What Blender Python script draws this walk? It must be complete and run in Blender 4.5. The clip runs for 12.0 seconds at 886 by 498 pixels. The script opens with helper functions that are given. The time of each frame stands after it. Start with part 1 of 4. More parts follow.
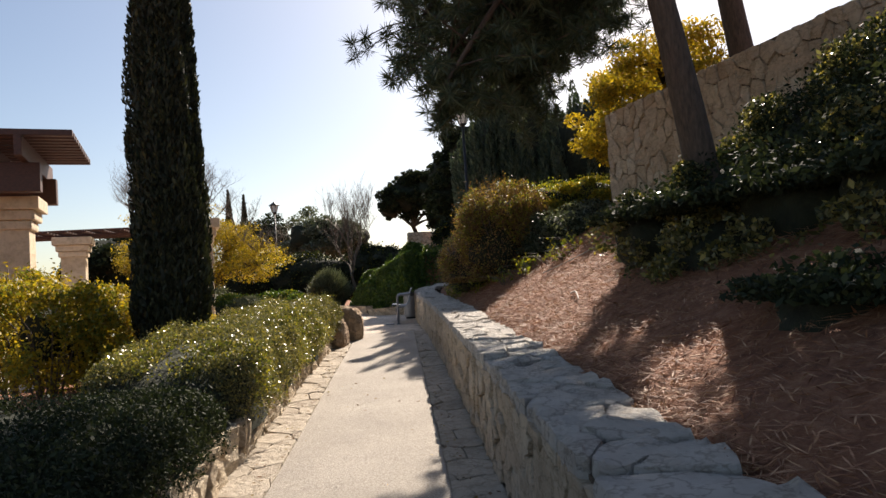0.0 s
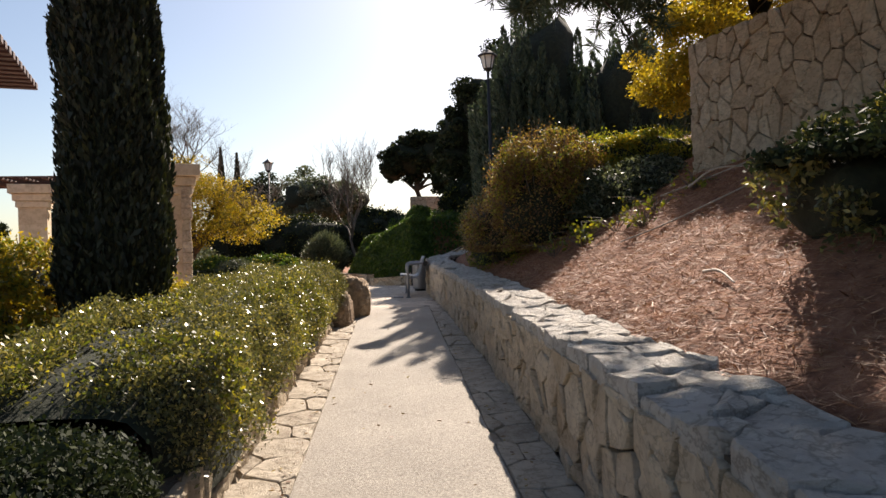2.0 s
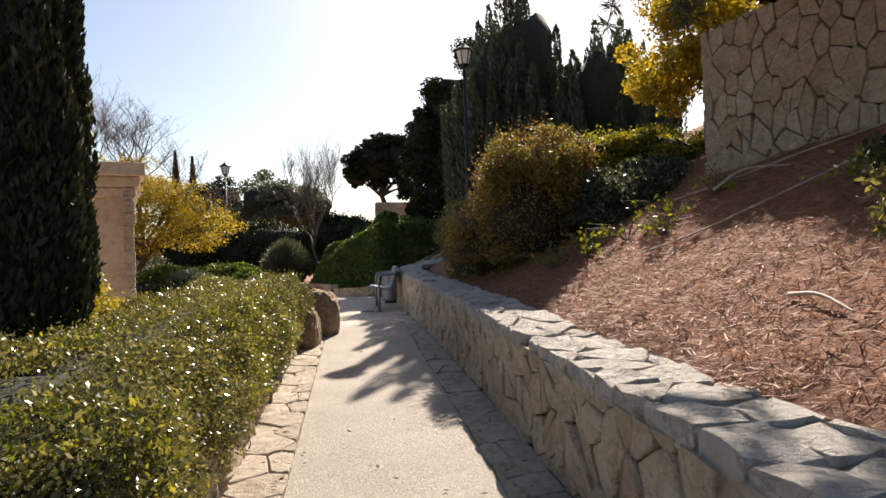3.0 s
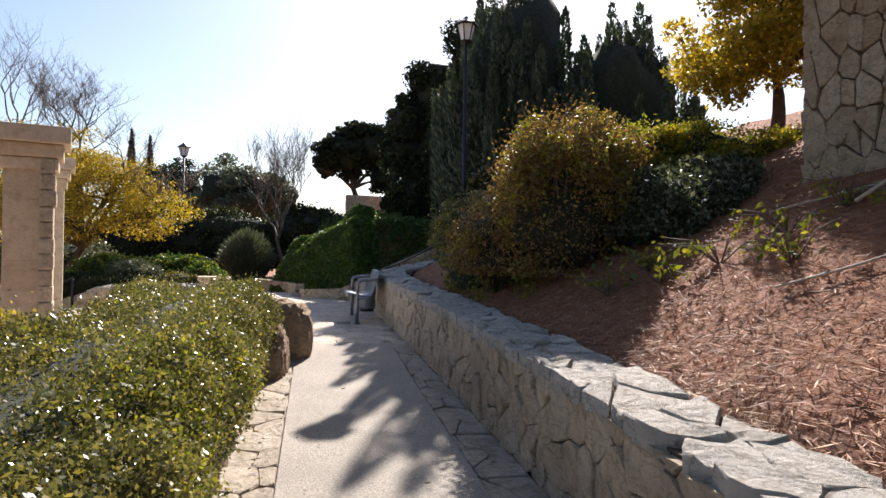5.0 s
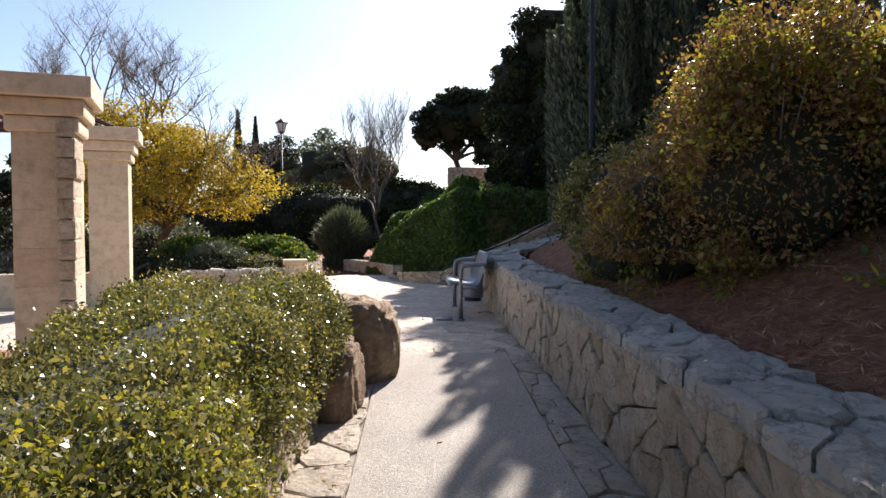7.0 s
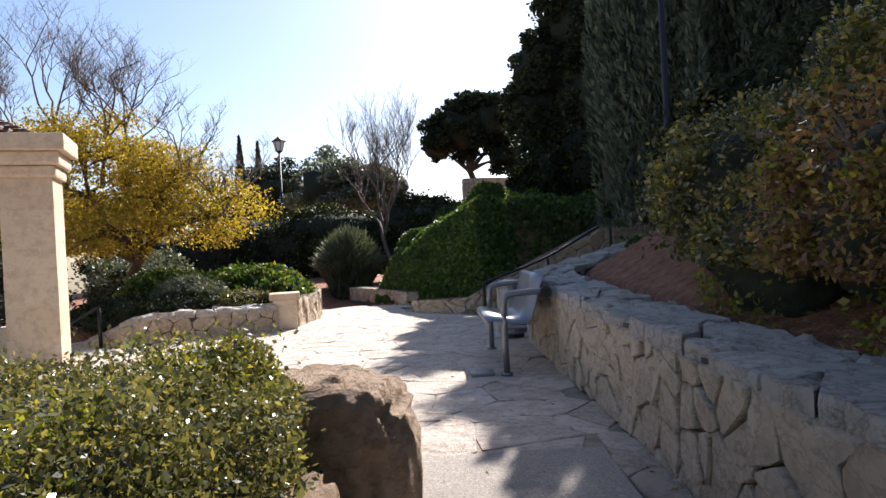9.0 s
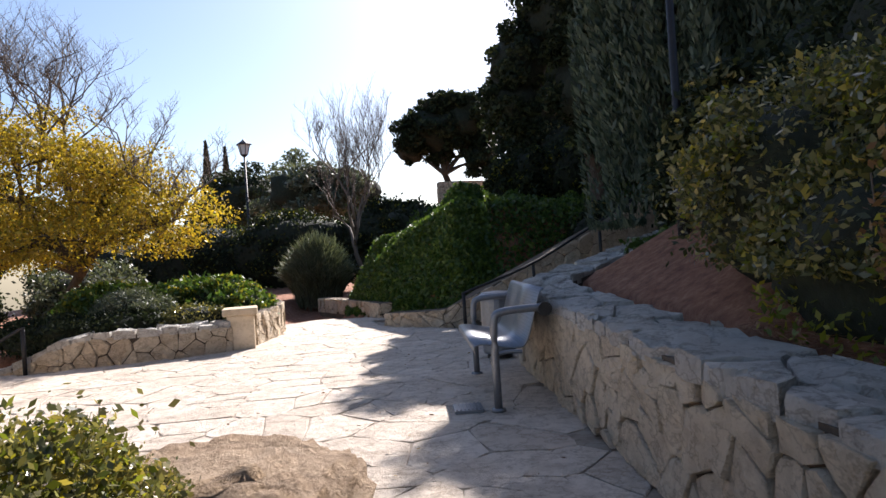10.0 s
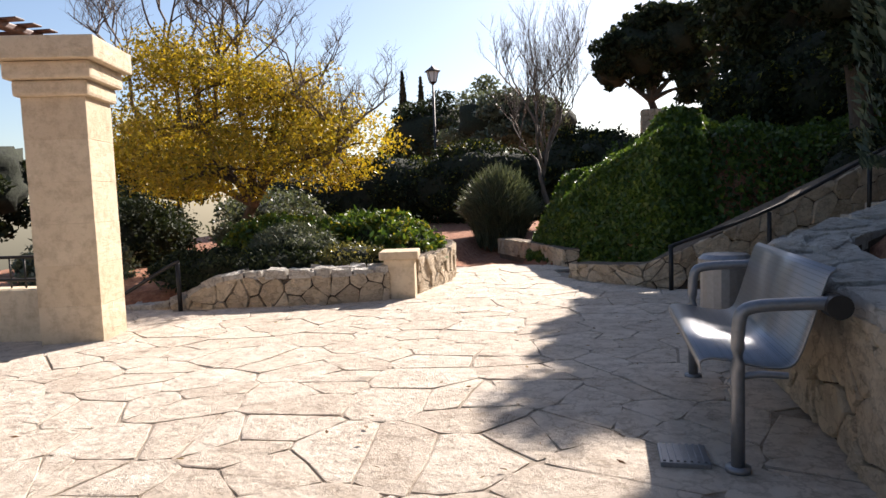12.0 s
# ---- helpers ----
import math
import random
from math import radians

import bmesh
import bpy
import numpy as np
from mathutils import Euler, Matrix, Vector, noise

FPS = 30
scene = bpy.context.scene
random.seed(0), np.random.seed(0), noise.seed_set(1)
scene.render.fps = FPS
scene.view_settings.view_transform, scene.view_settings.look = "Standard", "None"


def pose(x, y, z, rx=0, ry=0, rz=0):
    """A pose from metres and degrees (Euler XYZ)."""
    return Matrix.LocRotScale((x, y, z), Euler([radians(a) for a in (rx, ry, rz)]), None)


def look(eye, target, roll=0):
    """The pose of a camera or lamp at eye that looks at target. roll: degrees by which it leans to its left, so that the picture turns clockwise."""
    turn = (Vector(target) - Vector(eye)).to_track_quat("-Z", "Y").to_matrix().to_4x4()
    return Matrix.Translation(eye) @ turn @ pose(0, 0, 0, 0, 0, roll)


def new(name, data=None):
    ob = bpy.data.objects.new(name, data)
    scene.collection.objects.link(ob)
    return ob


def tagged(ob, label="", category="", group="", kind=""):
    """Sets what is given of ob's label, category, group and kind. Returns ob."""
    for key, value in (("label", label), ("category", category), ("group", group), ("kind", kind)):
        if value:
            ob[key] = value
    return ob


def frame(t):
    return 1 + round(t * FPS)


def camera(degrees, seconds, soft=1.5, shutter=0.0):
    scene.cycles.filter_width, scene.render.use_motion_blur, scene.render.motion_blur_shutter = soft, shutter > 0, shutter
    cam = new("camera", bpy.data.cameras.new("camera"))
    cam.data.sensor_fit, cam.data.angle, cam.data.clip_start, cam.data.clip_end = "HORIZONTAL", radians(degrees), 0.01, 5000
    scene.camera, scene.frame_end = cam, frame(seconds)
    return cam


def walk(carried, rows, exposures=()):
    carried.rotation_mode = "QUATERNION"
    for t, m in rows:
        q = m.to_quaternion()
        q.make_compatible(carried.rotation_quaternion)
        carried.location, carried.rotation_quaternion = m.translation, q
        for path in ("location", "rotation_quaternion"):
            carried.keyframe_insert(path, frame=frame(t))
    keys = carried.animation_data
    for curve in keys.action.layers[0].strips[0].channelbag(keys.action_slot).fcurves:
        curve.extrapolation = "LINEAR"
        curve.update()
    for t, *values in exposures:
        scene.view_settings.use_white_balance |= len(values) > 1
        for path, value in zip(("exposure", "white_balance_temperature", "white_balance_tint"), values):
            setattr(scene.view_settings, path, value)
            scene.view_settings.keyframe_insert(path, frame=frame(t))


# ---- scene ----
cam = camera(66.6, 12.0)
PATH = [
    (0, (0.09, 0.382, 1.117), (0.227, 2.375, 1.213), -3.8),
    (0.5, (-0.031, 0.934, 1.121), (0.145, 2.926, 1.151), -0.7),
    (1, (-0.089, 1.485, 1.131), (0.063, 3.478, 1.218), -2.5),
    (1.5, (-0.198, 2.055, 1.103), (-0.12, 4.053, 1.073), 0.3),
    (2, (-0.265, 2.637, 1.119), (-0.115, 4.632, 1.123), -1.9),
    (2.5, (-0.323, 3.25, 1.135), (-0.167, 5.243, 1.179), -1.7),
    (3, (-0.428, 3.759, 1.178), (-0.162, 5.741, 1.198), -1.9),
    (3.2, (-0.455, 3.987, 1.197), (-0.279, 5.977, 1.275), -3.5),
    (4.8, (-0.621, 5.494, 1.264), (-0.231, 7.455, 1.272), 1.5),
    (5, (-0.642, 5.701, 1.315), (-0.266, 7.665, 1.326), 0.9),
    (5.5, (-0.539, 6.305, 1.296), (-0.146, 8.264, 1.375), 0.1),
    (6, (-0.522, 6.841, 1.297), (-0.172, 8.808, 1.387), -1.3),
    (6.5, (-0.476, 7.393, 1.329), (-0.214, 9.376, 1.336), -1.9),
    (7, (-0.475, 7.965, 1.333), (-0.405, 9.963, 1.269), -0.1),
    (7.5, (-0.512, 8.57, 1.36), (-0.424, 10.568, 1.385), -1.9),
    (7.7, (-0.546, 8.815, 1.362), (-0.485, 10.813, 1.431), -2.1),
    (9.3, (-0.533, 10.932, 1.282), (-0.499, 12.932, 1.27), -3.2),
    (9.5, (-0.522, 11.165, 1.293), (-0.44, 13.162, 1.371), -3.3),
    (10, (-0.524, 11.613, 1.301), (-0.417, 13.61, 1.31), -3.8),
    (10.5, (-0.463, 12.077, 1.295), (-0.438, 14.076, 1.336), -3.9),
    (11, (-0.477, 12.516, 1.322), (-0.513, 14.513, 1.219), -3.3),
    (11.5, (-0.468, 12.941, 1.338), (-0.829, 14.898, 1.14), -1.3),
    (12, (-0.481, 13.343, 1.351), (-0.947, 15.282, 1.194), -2.2),
]
walk(cam, [(t, look(eye, target, roll)) for t, eye, target, roll in PATH], [(0, 0.95, 6900, 13), (3.2, 1.12, 6900, 14), (5, 1.2, 6300, 14), (7.5, 1.33, 6150, 15), (9.5, 1.3, 6000, 15), (12, 1.22, 6450, 14)])

# ---- light ----
SUN_AZ, SUN_EL = 20.0, 36.0
world = bpy.data.worlds.new("world")
scene.world = world
world.use_nodes = True
wn = world.node_tree
sky = wn.nodes.new("ShaderNodeTexSky")
sky.sky_type, sky.sun_disc = "NISHITA", False
sky.sun_elevation, sky.sun_rotation = radians(SUN_EL), radians(SUN_AZ)
sky.air_density, sky.dust_density, sky.ozone_density = 1.0, 1.0, 1.3
wn.links.new(sky.outputs[0], wn.nodes["Background"].inputs[0])
wn.nodes["Background"].inputs[1].default_value = 0.068
sun = new("sun", bpy.data.lights.new("sun", "SUN"))
sun.data.energy, sun.data.angle, sun.data.color = 5.0, radians(0.55), (1.0, 0.92, 0.82)
sd = Vector((math.sin(radians(SUN_AZ)) * math.cos(radians(SUN_EL)), math.cos(radians(SUN_AZ)) * math.cos(radians(SUN_EL)), math.sin(radians(SUN_EL))))
sun.matrix_world = look(sd * 60, (0, 0, 0))


# ---- materials ----
def nodes_of(name):
    m = bpy.data.materials.new(name)
    m.use_nodes = True
    return m, m.node_tree, m.node_tree.nodes["Principled BSDF"]


def ramp(nt, src, stops):
    r = nt.nodes.new("ShaderNodeValToRGB")
    while len(r.color_ramp.elements) < len(stops):
        r.color_ramp.elements.new(0.5)
    for e, (p, c) in zip(r.color_ramp.elements, stops):
        e.position, e.color = p, (*c, 1)
    nt.links.new(src, r.inputs[0])
    return r.outputs[0]


def tex_noise(nt, scale, detail=6, rough=0.6, stretch=None):
    co = nt.nodes.new("ShaderNodeNewGeometry").outputs["Position"]
    if stretch:
        mp = nt.nodes.new("ShaderNodeMapping")
        mp.inputs["Scale"].default_value = stretch
        nt.links.new(co, mp.inputs[0])
        co = mp.outputs[0]
    n = nt.nodes.new("ShaderNodeTexNoise")
    n.inputs["Scale"].default_value, n.inputs["Detail"].default_value, n.inputs["Roughness"].default_value = scale, detail, rough
    nt.links.new(co, n.inputs["Vector"])
    return n.outputs[0]


def mixed(nt, fac, a, b, mode="MIX"):
    m = nt.nodes.new("ShaderNodeMix")
    m.data_type, m.blend_type = "RGBA", mode
    for sock, v in ((m.inputs[0], fac), (m.inputs[6], a), (m.inputs[7], b)):
        if isinstance(v, (int, float)):
            sock.default_value = v
        elif isinstance(v, tuple):
            sock.default_value = (*v, 1)
        else:
            nt.links.new(v, sock)
    return m.outputs[2]


def bump(nt, bsdf, height, strength=0.5, dist=0.01):
    b = nt.nodes.new("ShaderNodeBump")
    b.inputs["Strength"].default_value, b.inputs["Distance"].default_value = strength, dist
    nt.links.new(height, b.inputs["Height"])
    nt.links.new(b.outputs[0], bsdf.inputs["Normal"])


def stone_mat(name, dark, mid, light, fine=18, rel=0.02, rough=0.85, per="object", cracks=0.45, stains=0.5):
    """Limestone: tint per piece, blotches, pits and grain."""
    m, nt, b = nodes_of(name)
    if per == "object":
        rnd = nt.nodes.new("ShaderNodeObjectInfo").outputs["Random"]
    else:
        rnd = nt.nodes.new("ShaderNodeNewGeometry").outputs["Random Per Island"]
    c1 = ramp(nt, rnd, [(0, dark), (0.45, mid), (1, light)])
    c2 = ramp(nt, tex_noise(nt, 3.5, 8, 0.65), [(0.3, dark), (0.55, mid), (0.75, light)])
    c3 = mixed(nt, 0.5, c1, c2)
    stain = ramp(nt, tex_noise(nt, 9, 5, 0.7), [(0.35, (0.55, 0.5, 0.45)), (0.55, (1, 1, 1))])
    crack = ramp(nt, tex_noise(nt, 5.5, 4, 0.6, (1, 1, 1.6)), [(0.455, (1, 1, 1)), (0.49, (0.45, 0.4, 0.34)), (0.525, (1, 1, 1))])
    c4 = mixed(nt, cracks, mixed(nt, stains, c3, stain, "MULTIPLY"), crack, "MULTIPLY")
    nt.links.new(c4, b.inputs["Base Color"])
    b.inputs["Roughness"].default_value = rough
    b.inputs["Specular IOR Level"].default_value = 0.25
    hgt = nt.nodes.new("ShaderNodeMath")
    hgt.operation = "ADD"
    nt.links.new(tex_noise(nt, fine, 9, 0.75), hgt.inputs[0])
    nt.links.new(tex_noise(nt, fine * 0.4, 4, 0.6, (1, 1, 2.2)), hgt.inputs[1])
    bump(nt, b, hgt.outputs[0], 1.0, rel * 2.4)
    return m


M_WALL = stone_mat("wall_limestone", (0.54, 0.42, 0.29), (0.73, 0.6, 0.44), (0.84, 0.74, 0.58), rel=0.028, stains=0.45)
M_COPE = stone_mat("coping_limestone", (0.62, 0.57, 0.5), (0.76, 0.71, 0.64), (0.84, 0.8, 0.74), 13, 0.045, cracks=0.6, stains=0.35)
M_FLAG = stone_mat("flag_limestone", (0.55, 0.46, 0.37), (0.66, 0.57, 0.47), (0.76, 0.67, 0.57), 16, 0.014)
M_EDGE = stone_mat("edging_limestone", (0.38, 0.32, 0.25), (0.52, 0.45, 0.36), (0.64, 0.56, 0.45), 14, 0.015)
M_ROCK = stone_mat("boulder_rock", (0.3, 0.2, 0.13), (0.56, 0.4, 0.26), (0.7, 0.57, 0.43), 9, 0.06)
M_ASHLAR = stone_mat("ashlar_limestone", (0.56, 0.44, 0.3), (0.64, 0.52, 0.37), (0.7, 0.59, 0.44), 30, 0.004, cracks=0.0)
M_MORTAR = stone_mat("mortar", (0.1, 0.075, 0.055), (0.17, 0.13, 0.095), (0.26, 0.2, 0.15), 40, 0.008)
M_JOINT = stone_mat("paving_joint", (0.26, 0.21, 0.16), (0.36, 0.3, 0.24), (0.46, 0.39, 0.31), 40, 0.006)


def asphalt_mat():
    m, nt, b = nodes_of("pale_asphalt")
    g = ramp(nt, tex_noise(nt, 70, 5, 0.8), [(0.3, (0.22, 0.19, 0.16)), (0.5, (0.42, 0.38, 0.33)), (0.7, (0.64, 0.59, 0.52))])
    big = ramp(nt, tex_noise(nt, 1.3, 6, 0.6), [(0.3, (0.8, 0.78, 0.75)), (0.7, (1.0, 0.98, 0.95))])
    nt.links.new(mixed(nt, 1.0, g, big, "MULTIPLY"), b.inputs["Base Color"])
    b.inputs["Roughness"].default_value = 0.9
    bump(nt, b, tex_noise(nt, 60, 5, 0.8), 1.0, 0.012)
    return m


def soil_mat():
    m, nt, b = nodes_of("needle_littered_soil")
    g = ramp(nt, tex_noise(nt, 9, 9, 0.75), [(0.3, (0.13, 0.05, 0.028)), (0.5, (0.33, 0.14, 0.075)), (0.68, (0.5, 0.26, 0.15))])
    nt.links.new(g, b.inputs["Base Color"])
    b.inputs["Roughness"].default_value = 0.95
    bump(nt, b, tex_noise(nt, 22, 8, 0.75), 1.0, 0.05)
    return m


def leaf_mat(name, stops, gloss=0.45, through_light=0.35, glow=None):
    """Leaves: tint per leaf, some light passing through."""
    m, nt, b = nodes_of(name)
    rnd = nt.nodes.new("ShaderNodeNewGeometry").outputs["Random Per Island"]
    c = ramp(nt, rnd, stops)
    big = ramp(nt, tex_noise(nt, 1.6, 3, 0.5), [(0.35, (0.72, 0.75, 0.7)), (0.65, (1, 1, 1))])
    c = mixed(nt, 1.0, c, big, "MULTIPLY")
    nt.links.new(c, b.inputs["Base Color"])
    b.inputs["Roughness"].default_value = gloss
    tr = nt.nodes.new("ShaderNodeBsdfTranslucent")
    nt.links.new(mixed(nt, 1.0, c, glow or (1.0, 1.0, 0.6), "MULTIPLY"), tr.inputs[0])
    mx = nt.nodes.new("ShaderNodeMixShader")
    mx.inputs[0].default_value = through_light
    nt.links.new(b.outputs[0], mx.inputs[1])
    nt.links.new(tr.outputs[0], mx.inputs[2])
    nt.links.new(mx.outputs[0], nt.nodes["Material Output"].inputs[0])
    return m


def plain_mat(name, col, rough=0.6, metal=0.0, scale=20, var=0.25, rel=0.003, stretch=None):
    m, nt, b = nodes_of(name)
    n = tex_noise(nt, scale, 6, 0.65, stretch)
    lo = tuple(c * (1 - var) for c in col)
    hi = tuple(min(1, c * (1 + var)) for c in col)
    nt.links.new(ramp(nt, n, [(0.3, lo), (0.7, hi)]), b.inputs["Base Color"])
    b.inputs["Roughness"].default_value, b.inputs["Metallic"].default_value = rough, metal
    bump(nt, b, n, 0.6, rel)
    return m


M_ASPHALT, M_SOIL = asphalt_mat(), soil_mat()
M_HEDGE = leaf_mat("hedge_leaf", [(0, (0.07, 0.075, 0.03)), (0.5, (0.16, 0.155, 0.062)), (0.8, (0.28, 0.24, 0.095)), (1, (0.48, 0.37, 0.085))], 0.3, 0.38)
# colour and gloss set low; on the near hedge they also paint tree shade
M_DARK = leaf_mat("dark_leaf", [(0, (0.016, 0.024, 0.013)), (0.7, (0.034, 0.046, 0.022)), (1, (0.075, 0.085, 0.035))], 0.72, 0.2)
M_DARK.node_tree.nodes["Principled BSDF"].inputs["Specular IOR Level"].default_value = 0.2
M_CYP = leaf_mat("cypress_spray", [(0, (0.016, 0.021, 0.011)), (0.8, (0.032, 0.04, 0.017)), (1, (0.09, 0.088, 0.028))], 0.7, 0.15)
M_JUN = leaf_mat("juniper_spray", [(0, (0.05, 0.075, 0.055)), (0.6, (0.085, 0.12, 0.085)), (1, (0.14, 0.17, 0.1))], 0.6, 0.25)
M_PINE = leaf_mat("pine_needle", [(0, (0.04, 0.06, 0.03)), (0.7, (0.075, 0.1, 0.05)), (1, (0.15, 0.16, 0.08))], 0.5, 0.25)
M_YELLOW = leaf_mat("yellow_leaf", [(0, (0.25, 0.2, 0.03)), (0.5, (0.5, 0.36, 0.035)), (0.85, (0.66, 0.46, 0.04)), (1, (0.3, 0.32, 0.06))], 0.5, 0.5, (1, 0.95, 0.5))
M_YGREEN = leaf_mat("yellow_green_leaf", [(0, (0.1, 0.13, 0.02)), (0.5, (0.24, 0.26, 0.035)), (1, (0.5, 0.4, 0.04))], 0.5, 0.45, (1, 1, 0.5))
M_GREEN = leaf_mat("fresh_green_leaf", [(0, (0.04, 0.08, 0.015)), (0.6, (0.08, 0.14, 0.025)), (1, (0.18, 0.24, 0.04))], 0.45, 0.35)
M_BROWN = leaf_mat("russet_leaf", [(0, (0.13, 0.06, 0.035)), (0.4, (0.25, 0.13, 0.06)), (0.75, (0.33, 0.21, 0.07)), (1, (0.46, 0.34, 0.07))], 0.5, 0.4)
M_GREY = leaf_mat("grey_green_leaf", [(0, (0.075, 0.09, 0.06)), (0.6, (0.13, 0.15, 0.1)), (1, (0.24, 0.25, 0.17))], 0.5, 0.3)
M_NEEDLE = leaf_mat("dry_needle", [(0, (0.18, 0.065, 0.035)), (0.5, (0.42, 0.18, 0.09)), (1, (0.66, 0.4, 0.24))], 0.7, 0.1)
M_BARK = plain_mat("bark", (0.085, 0.06, 0.042), 0.9, 0, 14, 0.5, 0.03, (3, 3, 0.6))
M_TWIG = plain_mat("twig", (0.14, 0.11, 0.09), 0.85, 0, 30, 0.3, 0.004)
# near-black filling for plants: the shade between leaves, put into colour
M_CORE = plain_mat("shade_core", (0.018, 0.022, 0.01), 0.95, 0, 12, 0.5, 0.05)
M_WOOD = plain_mat("dark_stained_wood", (0.075, 0.03, 0.018), 0.55, 0, 12, 0.4, 0.004, (1, 6, 6))
M_STEEL = plain_mat("grey_painted_steel", (0.2, 0.21, 0.23), 0.42, 0.6, 40, 0.12, 0.001)
M_IRON = plain_mat("black_iron", (0.03, 0.028, 0.028), 0.5, 0.5, 30, 0.2, 0.001)
M_GLASS = plain_mat("frosted_lamp_glass", (0.75, 0.75, 0.72), 0.3, 0, 10, 0.05, 0.0)
M_HOSE = plain_mat("pale_hose", (0.42, 0.34, 0.27), 0.7, 0, 30, 0.3, 0.002)


# ---- mesh helpers ----
def thing(name, label, category, group="", at=(0, 0, 0), kind=""):
    ob = new(name)
    ob.location = at
    return tagged(ob, label, category, group, kind)


def mesh_of(name, verts, faces, mat, smooth=False):
    me = bpy.data.meshes.new(name)
    me.from_pydata([tuple(v) for v in verts], [], faces)
    me.materials.append(mat)
    if smooth:
        me.polygons.foreach_set("use_smooth", [True] * len(me.polygons))
    me.update()
    return me


def put(name, me, parent=None, label="", kind=""):
    """One mesh object under a thing; the mesh is in world metres."""
    ob = new(name, me)
    if parent is not None:
        ob.parent = parent
        ob.matrix_parent_inverse = Matrix.Translation(parent.location).inverted()
    return tagged(ob, label, "", "", kind)


def box_bm(bm, lo, hi, bev=0.0, rot=0.0):
    """Adds a bevelled box between two corners, turned by rot degrees about its middle."""
    lo, hi = Vector(lo), Vector(hi)
    m = Matrix.Translation((lo + hi) / 2) @ Matrix.Rotation(radians(rot), 4, "Z") @ Matrix.Diagonal((*(hi - lo), 1))
    r = bmesh.ops.create_cube(bm, size=1, matrix=m)
    if bev:
        es = list({e for v in r["verts"] for e in v.link_edges})
        bmesh.ops.bevel(bm, geom=es, offset=bev, segments=2, affect="EDGES", profile=0.6)
    return bm


def box(name, lo, hi, mat, parent=None, bev=0.01, rot=0.0, label=""):
    bm = box_bm(bmesh.new(), lo, hi, bev, rot)
    me = bpy.data.meshes.new(name)
    bm.to_mesh(me)
    bm.free()
    me.materials.append(mat)
    return put(name, me, parent, label)


def tube_data(pts, radii, sides=8):
    """Vertices and faces of a tapered tube along points."""
    vs, fs = [], []
    n = len(pts)
    for i, (p, r) in enumerate(zip(pts, radii)):
        d = Vector(pts[min(i + 1, n - 1)]) - Vector(pts[max(i - 1, 0)])
        q = d.to_track_quat("Z", "Y")
        for k in range(sides):
            a = 2 * math.pi * k / sides
            vs.append(Vector(p) + q @ Vector((r * math.cos(a), r * math.sin(a), 0)))
    for i in range(n - 1):
        for k in range(sides):
            a, b = i * sides + k, i * sides + (k + 1) % sides
            fs.append((a, b, b + sides, a + sides))
    fs.append(tuple(range(sides))[::-1])
    fs.append(tuple((n - 1) * sides + k for k in range(sides)))
    return vs, fs


def joined(name, pieces, mat, smooth=True):
    vs, fs = [], []
    for v, f in pieces:
        o = len(vs)
        vs += v
        fs += [tuple(i + o for i in q) for q in f]
    return mesh_of(name, vs, fs, mat, smooth)


def leaves(name, pts, size, mat, seed=0, aspect=0.5, up=None, spread=1.0, vary=0.35):
    """One mesh of small pointed leaves at the points. up: the way they point on the whole."""
    rng = np.random.default_rng(seed)
    n = len(pts)
    d = rng.normal(size=(n, 3)) * spread
    if up is not None:
        d = d + np.asarray(up)
    d /= np.linalg.norm(d, axis=1, keepdims=True) + 1e-9
    s = rng.normal(size=(n, 3))
    s -= (s * d).sum(1, keepdims=True) * d
    s /= np.linalg.norm(s, axis=1, keepdims=True) + 1e-9
    L = (size * (1 + vary * rng.normal(size=(n, 1)))).clip(size * 0.4)
    v = np.empty((n, 4, 3))
    v[:, 0] = pts - d * L / 2
    v[:, 1] = pts + s * L * aspect / 2
    v[:, 2] = pts + d * L / 2
    v[:, 3] = pts - s * L * aspect / 2
    me = bpy.data.meshes.new(name)
    me.vertices.add(4 * n)
    me.vertices.foreach_set("co", v.reshape(-1))
    me.loops.add(4 * n)
    me.loops.foreach_set("vertex_index", np.arange(4 * n))
    me.polygons.add(n)
    me.polygons.foreach_set("loop_start", np.arange(n) * 4)
    me.polygons.foreach_set("loop_total", np.full(n, 4))
    me.materials.append(mat)
    me.update(calc_edges=True)
    return me


def blob_points(rng, centres, radii, n, shell=0.55):
    """Points in clumps, denser towards each clump's skin."""
    centres, radii = np.asarray(centres, float), np.asarray(radii, float)
    w = radii.prod(1) ** (2 / 3)
    k = rng.choice(len(centres), n, p=w / w.sum())
    d = rng.normal(size=(n, 3))
    d /= np.linalg.norm(d, axis=1, keepdims=True)
    r = shell + (1 - shell) * rng.random((n, 1)) ** 0.5
    r *= 1 + 0.1 * rng.normal(size=(n, 1))
    return centres[k] + d * r * radii[k]


def lump(name, c, r, mat, seed=0, amp=0.2, sub=3):
    """A rough closed lump."""
    bm = bmesh.new()
    bmesh.ops.create_icosphere(bm, subdivisions=sub, radius=1)
    for v in bm.verts:
        k = 1 + amp * noise.noise(v.co * 1.7 + Vector((seed * 3.1, seed, 0))) + amp * 0.5 * noise.noise(v.co * 4 + Vector((seed, 0, seed * 2)))
        v.co = Vector(c) + Vector((v.co.x * r[0], v.co.y * r[1], v.co.z * r[2])) * k
    me = bpy.data.meshes.new(name)
    bm.to_mesh(me)
    bm.free()
    me.materials.append(mat)
    me.polygons.foreach_set("use_smooth", [True] * len(me.polygons))
    return me


# ---- the ground ----
FY = [(-12, -0.6), (0, -0.28), (6, -0.12), (9, -0.02), (12, 0.06), (14.3, 0.17), (17, 0.2), (23, 0.16), (27, 0.22), (34, 0.5), (60, 1.0), (400, -6)]


